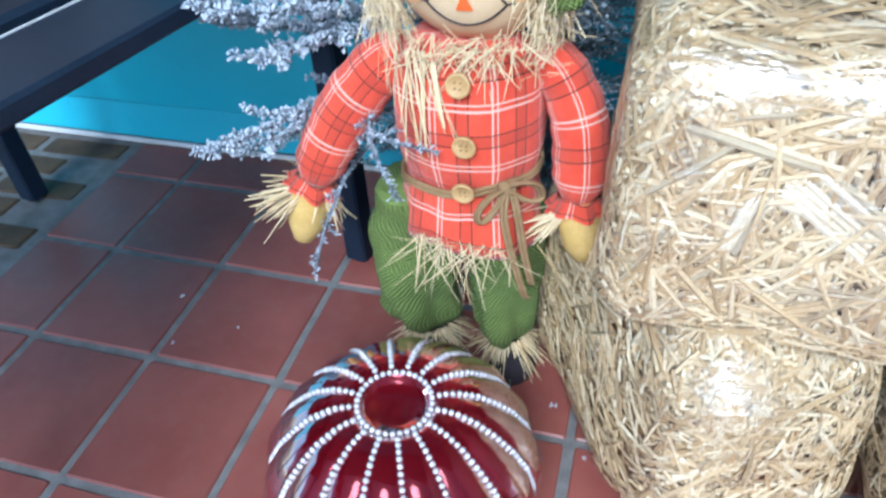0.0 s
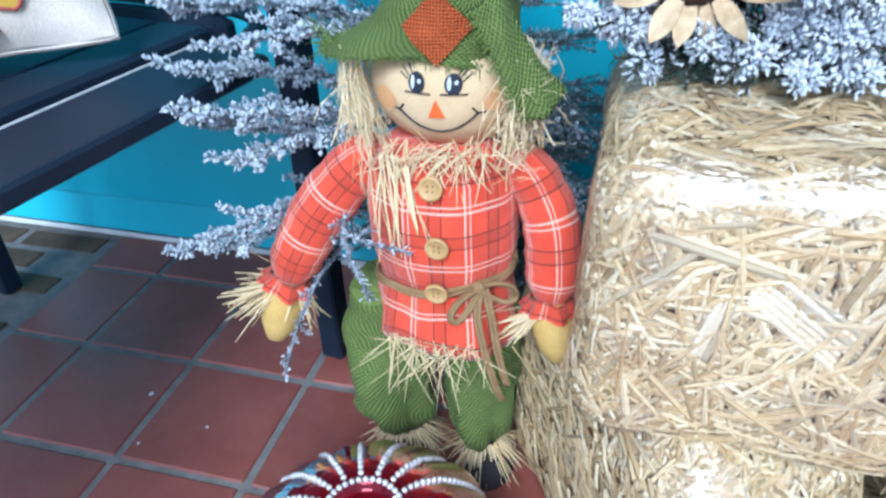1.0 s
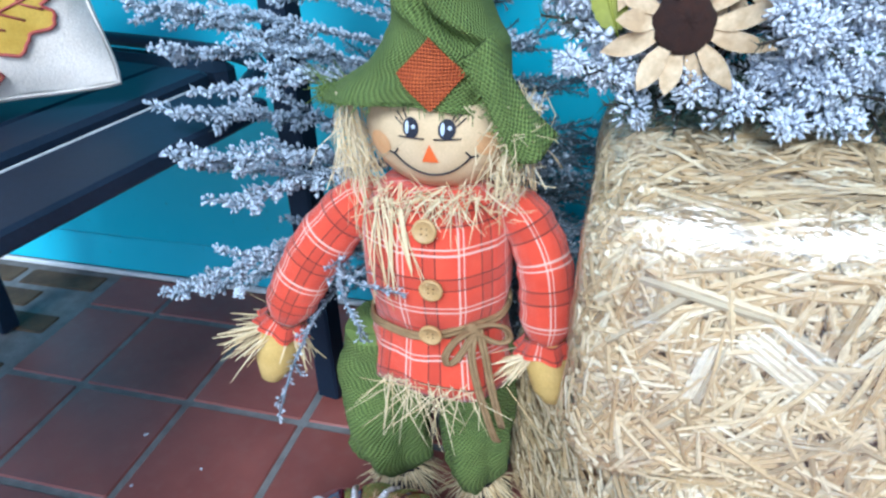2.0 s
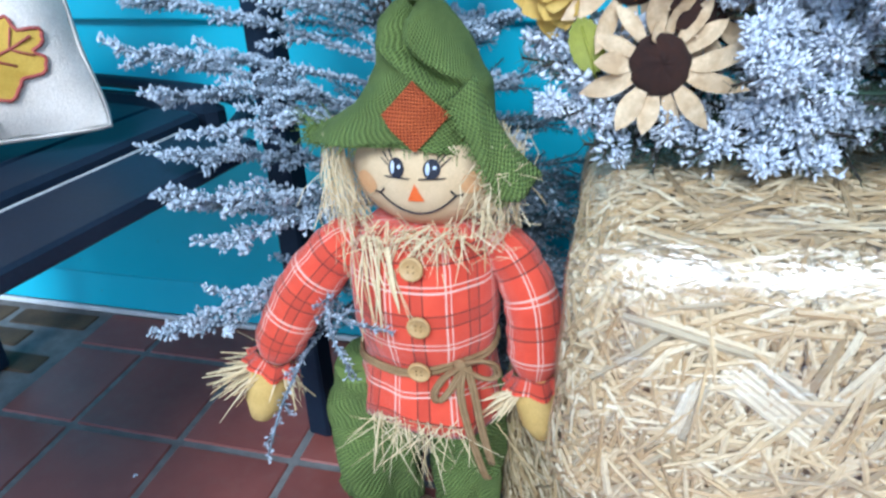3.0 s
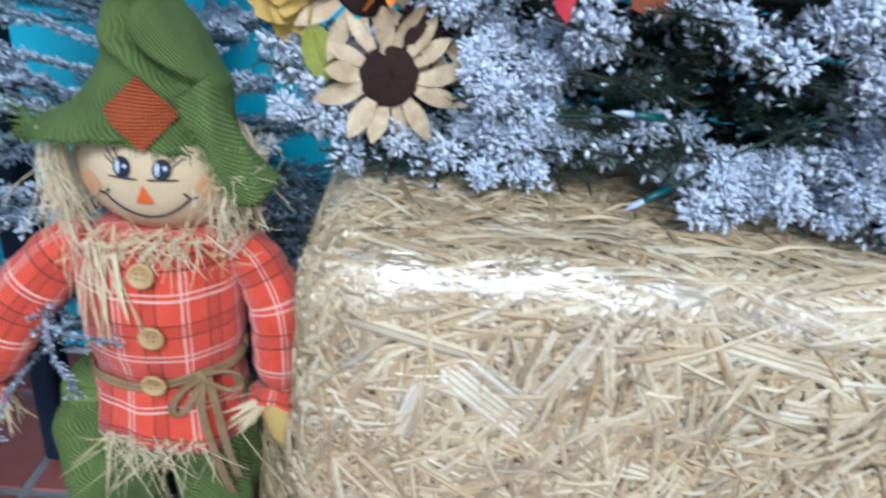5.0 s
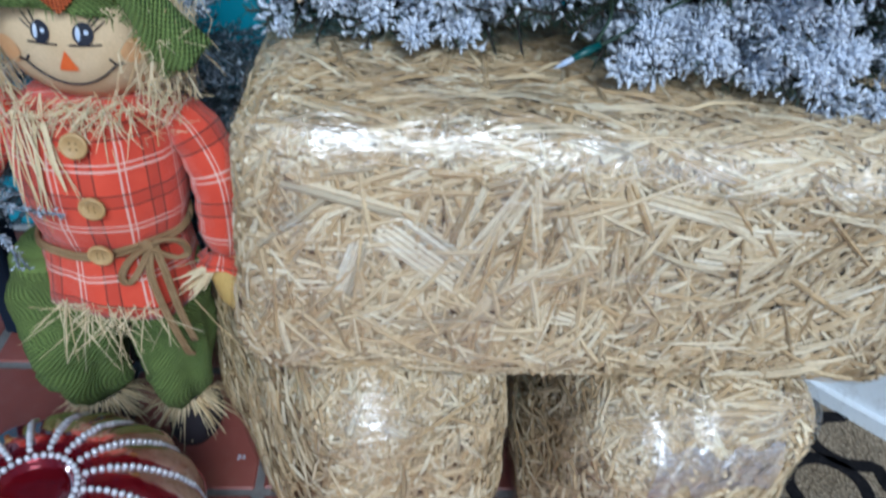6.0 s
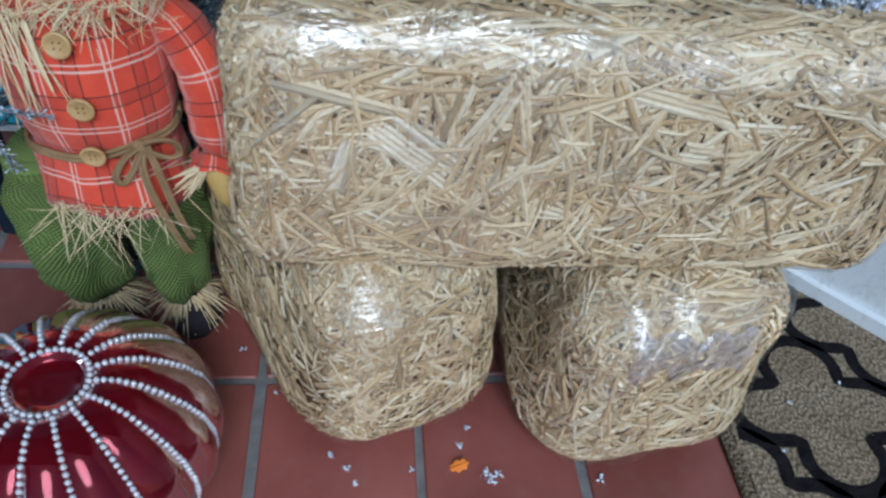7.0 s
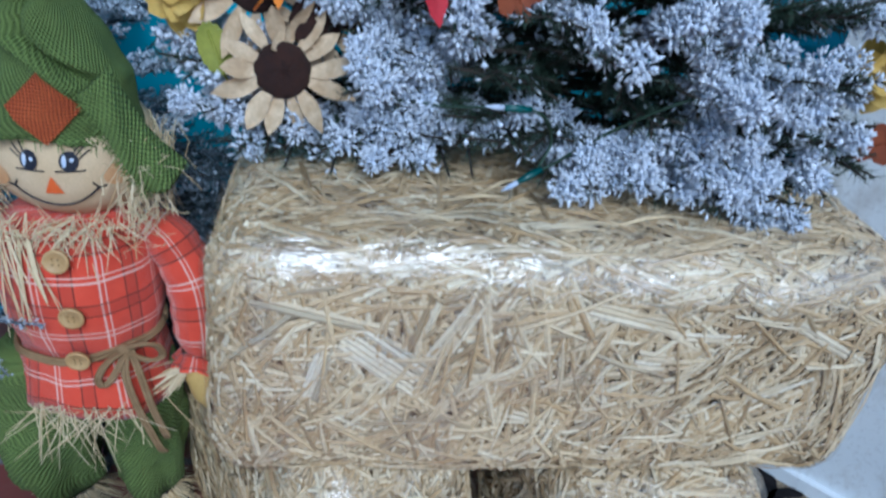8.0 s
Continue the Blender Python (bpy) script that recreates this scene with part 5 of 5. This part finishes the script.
# ---- rug ----
def rug():
    t = thing("rug", (1.6, -0.4, 0), "beige woven rug with black trellis pattern", "rug")
    x0, x1, y0, y1 = 1.192, 2.3, -1.5, 0.34
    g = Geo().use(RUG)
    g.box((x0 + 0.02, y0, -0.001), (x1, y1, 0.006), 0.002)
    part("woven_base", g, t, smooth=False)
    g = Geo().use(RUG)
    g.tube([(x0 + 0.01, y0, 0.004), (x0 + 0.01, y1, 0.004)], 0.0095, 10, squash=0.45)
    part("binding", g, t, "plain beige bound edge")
    lines = Geo().use(RUG_BLACK)

    def ribbon(pts, w, z):
        for a, b, c2, d in zip([pts[0]] + pts[:-2], pts[:-1], pts[1:], pts[2:] + [pts[-1]]):
            s0, s1 = (c2 - a), (d - b)
            n0, n1 = Vector((-s0.y, s0.x)).normalized() * w, Vector((-s1.y, s1.x)).normalized() * w
            q = [b - n0, b + n0, c2 + n1, c2 - n1]
            if min(p.x for p in q) < x0 + 0.022 or max(p.x for p in q) > x1 or max(p.y for p in q) > y1:
                continue
            k = [(p.x, p.y, z) for p in q] + [(p.x, p.y, 0.004) for p in q]
            lines.add(k, [(3, 2, 1, 0), (0, 1, 5, 4), (1, 2, 6, 5), (2, 3, 7, 6), (3, 0, 4, 7)])

    # ogee cells: four pointed lobes that meet in sharp inner corners
    side_lobe = [(0.058, -0.044), (0.090, -0.041), (0.115, -0.024), (0.126, 0.0), (0.115, 0.024), (0.090, 0.041), (0.058, 0.044)]
    end_lobe = [(0.050, 0.048), (0.053, 0.080), (0.034, 0.107), (0.0, 0.118), (-0.034, 0.107), (-0.053, 0.080), (-0.050, 0.048)]
    cell = []
    for lobe, sgn in ((side_lobe, 1), (end_lobe, 1), (side_lobe, -1), (end_lobe, -1)):
        cell += [Vector((sgn * q.x, sgn * q.y)) for q in arc([(x, y, 0) for x, y in lobe], 4)]
    cell.append(cell[0])
    for i in range(-1, 8):
        for j in range(-12, 4):
            mid = Vector((1.352 + i * 0.142, -0.062 + j * 0.148))
            if (i + j) % 2 == 0:
                ribbon([mid + q for q in cell], 0.0095, 0.0075)
    part("trellis_pattern", lines, t, "black trellis lines", smooth=False)
    return t


rug()

# ---- litter on the tiles ----
fallen = silk_leaf((0.847, -0.128, 0.004), 0.011, "oak", 0.7, ORANGE, "small orange silk leaf scrap fallen on the tiles")
for i, (x, y, r) in enumerate(((0.572, 0.048, 0.004), (0.885, -0.145, 0.006), (0.878, -0.135, 0.005), (0.893, -0.138, 0.005), (0.694, -0.108, 0.004), (0.712, -0.128, 0.004), (0.720, -0.145, 0.004), (0.85, -0.10, 0.004), (0.862, -0.075, 0.004), (1.02, -0.148, 0.005),
                               (-0.02, 0.12, 0.0025), (0.10, 0.08, 0.0025), (0.02, 0.03, 0.002), (1.31, -0.05, 0.003), (1.40, -0.02, 0.003), (1.27, -0.12, 0.003), (0.62, -0.02, 0.0025), (0.79, -0.13, 0.003))):
    g = Geo().use(FLOCK)
    for k in range(5):
        g.crumb((x + rnd.uniform(-r, r), y + rnd.uniform(-r, r), (0.008 if x > 1.2 else 0.0005) + 0.5 * r * rnd.random() + 0.0006), 0.45 * r)
        g.spike((x, y, (0.008 if x > 1.2 else 0.001) + 0.001), (x + rnd.uniform(-2, 2) * r, y + rnd.uniform(-2, 2) * r, (0.008 if x > 1.2 else 0.001) + 0.001), 0.0012)
    solid("flocking_crumb", g, "small bluish white crumb of fallen flocking", "debris", "fallen flocking crumbs", smooth=False)

# ---- floor pieces ----
GAP = 0.0115


def tile_mesh(w, h):
    g = Geo().use(TILE)
    g.box((-w / 2 + GAP / 2, -h / 2 + GAP / 2, -0.012), (w / 2 - GAP / 2, h / 2 - GAP / 2, 0.0), 0.0022)
    return g.mesh("tile", False)


shared = {}
rest = Geo().use(TILE)
for i in range(-2, 20):
    for j in range(-20, 3):
        xa, xb = max(EDGE_X, i * 0.2), (i + 1) * 0.2
        ya, yb = j * 0.2, min(WALL_Y - 0.006, (j + 1) * 0.2)
        if xb - xa < 0.03:
            continue
        c2 = Vector(((xa + xb) / 2, (ya + yb) / 2))
        if xa < 1.9 and ya > -1.7:
            key = (round(xb - xa, 4), round(yb - ya, 4))
            if key not in shared:
                shared[key] = tile_mesh(*key)
            ob = new("tile", shared[key])
            ob.matrix_world = pose(c2.x + rnd.uniform(-0.001, 0.001), c2.y + rnd.uniform(-0.001, 0.001), rnd.uniform(-0.0012, 0.0), rnd.uniform(-0.12, 0.12), rnd.uniform(-0.12, 0.12), rnd.uniform(-0.35, 0.35))
            ob.parent = floor
        else:
            rest.box((xa + GAP / 2, ya + GAP / 2, -0.012), (xb - GAP / 2, yb - GAP / 2, -0.0005), 0.002)
part("tiles", rest, floor, kind="stuff", smooth=False)

bed = Geo().use(MORTAR)
bed.box((-2.2, -1.2, -0.02), (EDGE_X - 0.012, WALL_Y - 0.014, -0.0045))
part("mortar_bed", bed, floor, "pale mortar between brown bricks", smooth=False)
g = Geo().use(BRICK)
g.box((-0.092, -0.0285, -0.014), (0.092, 0.0285, 0.001), 0.004)
brick_mesh = g.mesh("brick", False)
for row in range(16):
    y = WALL_Y - 0.05 - row * 0.070
    for k in range(9):
        x = EDGE_X - 0.11 - k * 0.198 - (0.099 if row % 2 else 0.0)
        ob = new("brick", brick_mesh)
        ob.matrix_world = pose(x, y, rnd.uniform(-0.003, 0.0), rnd.uniform(-0.8, 0.8), rnd.uniform(-0.8, 0.8), rnd.uniform(-1, 1))
        ob.parent = floor
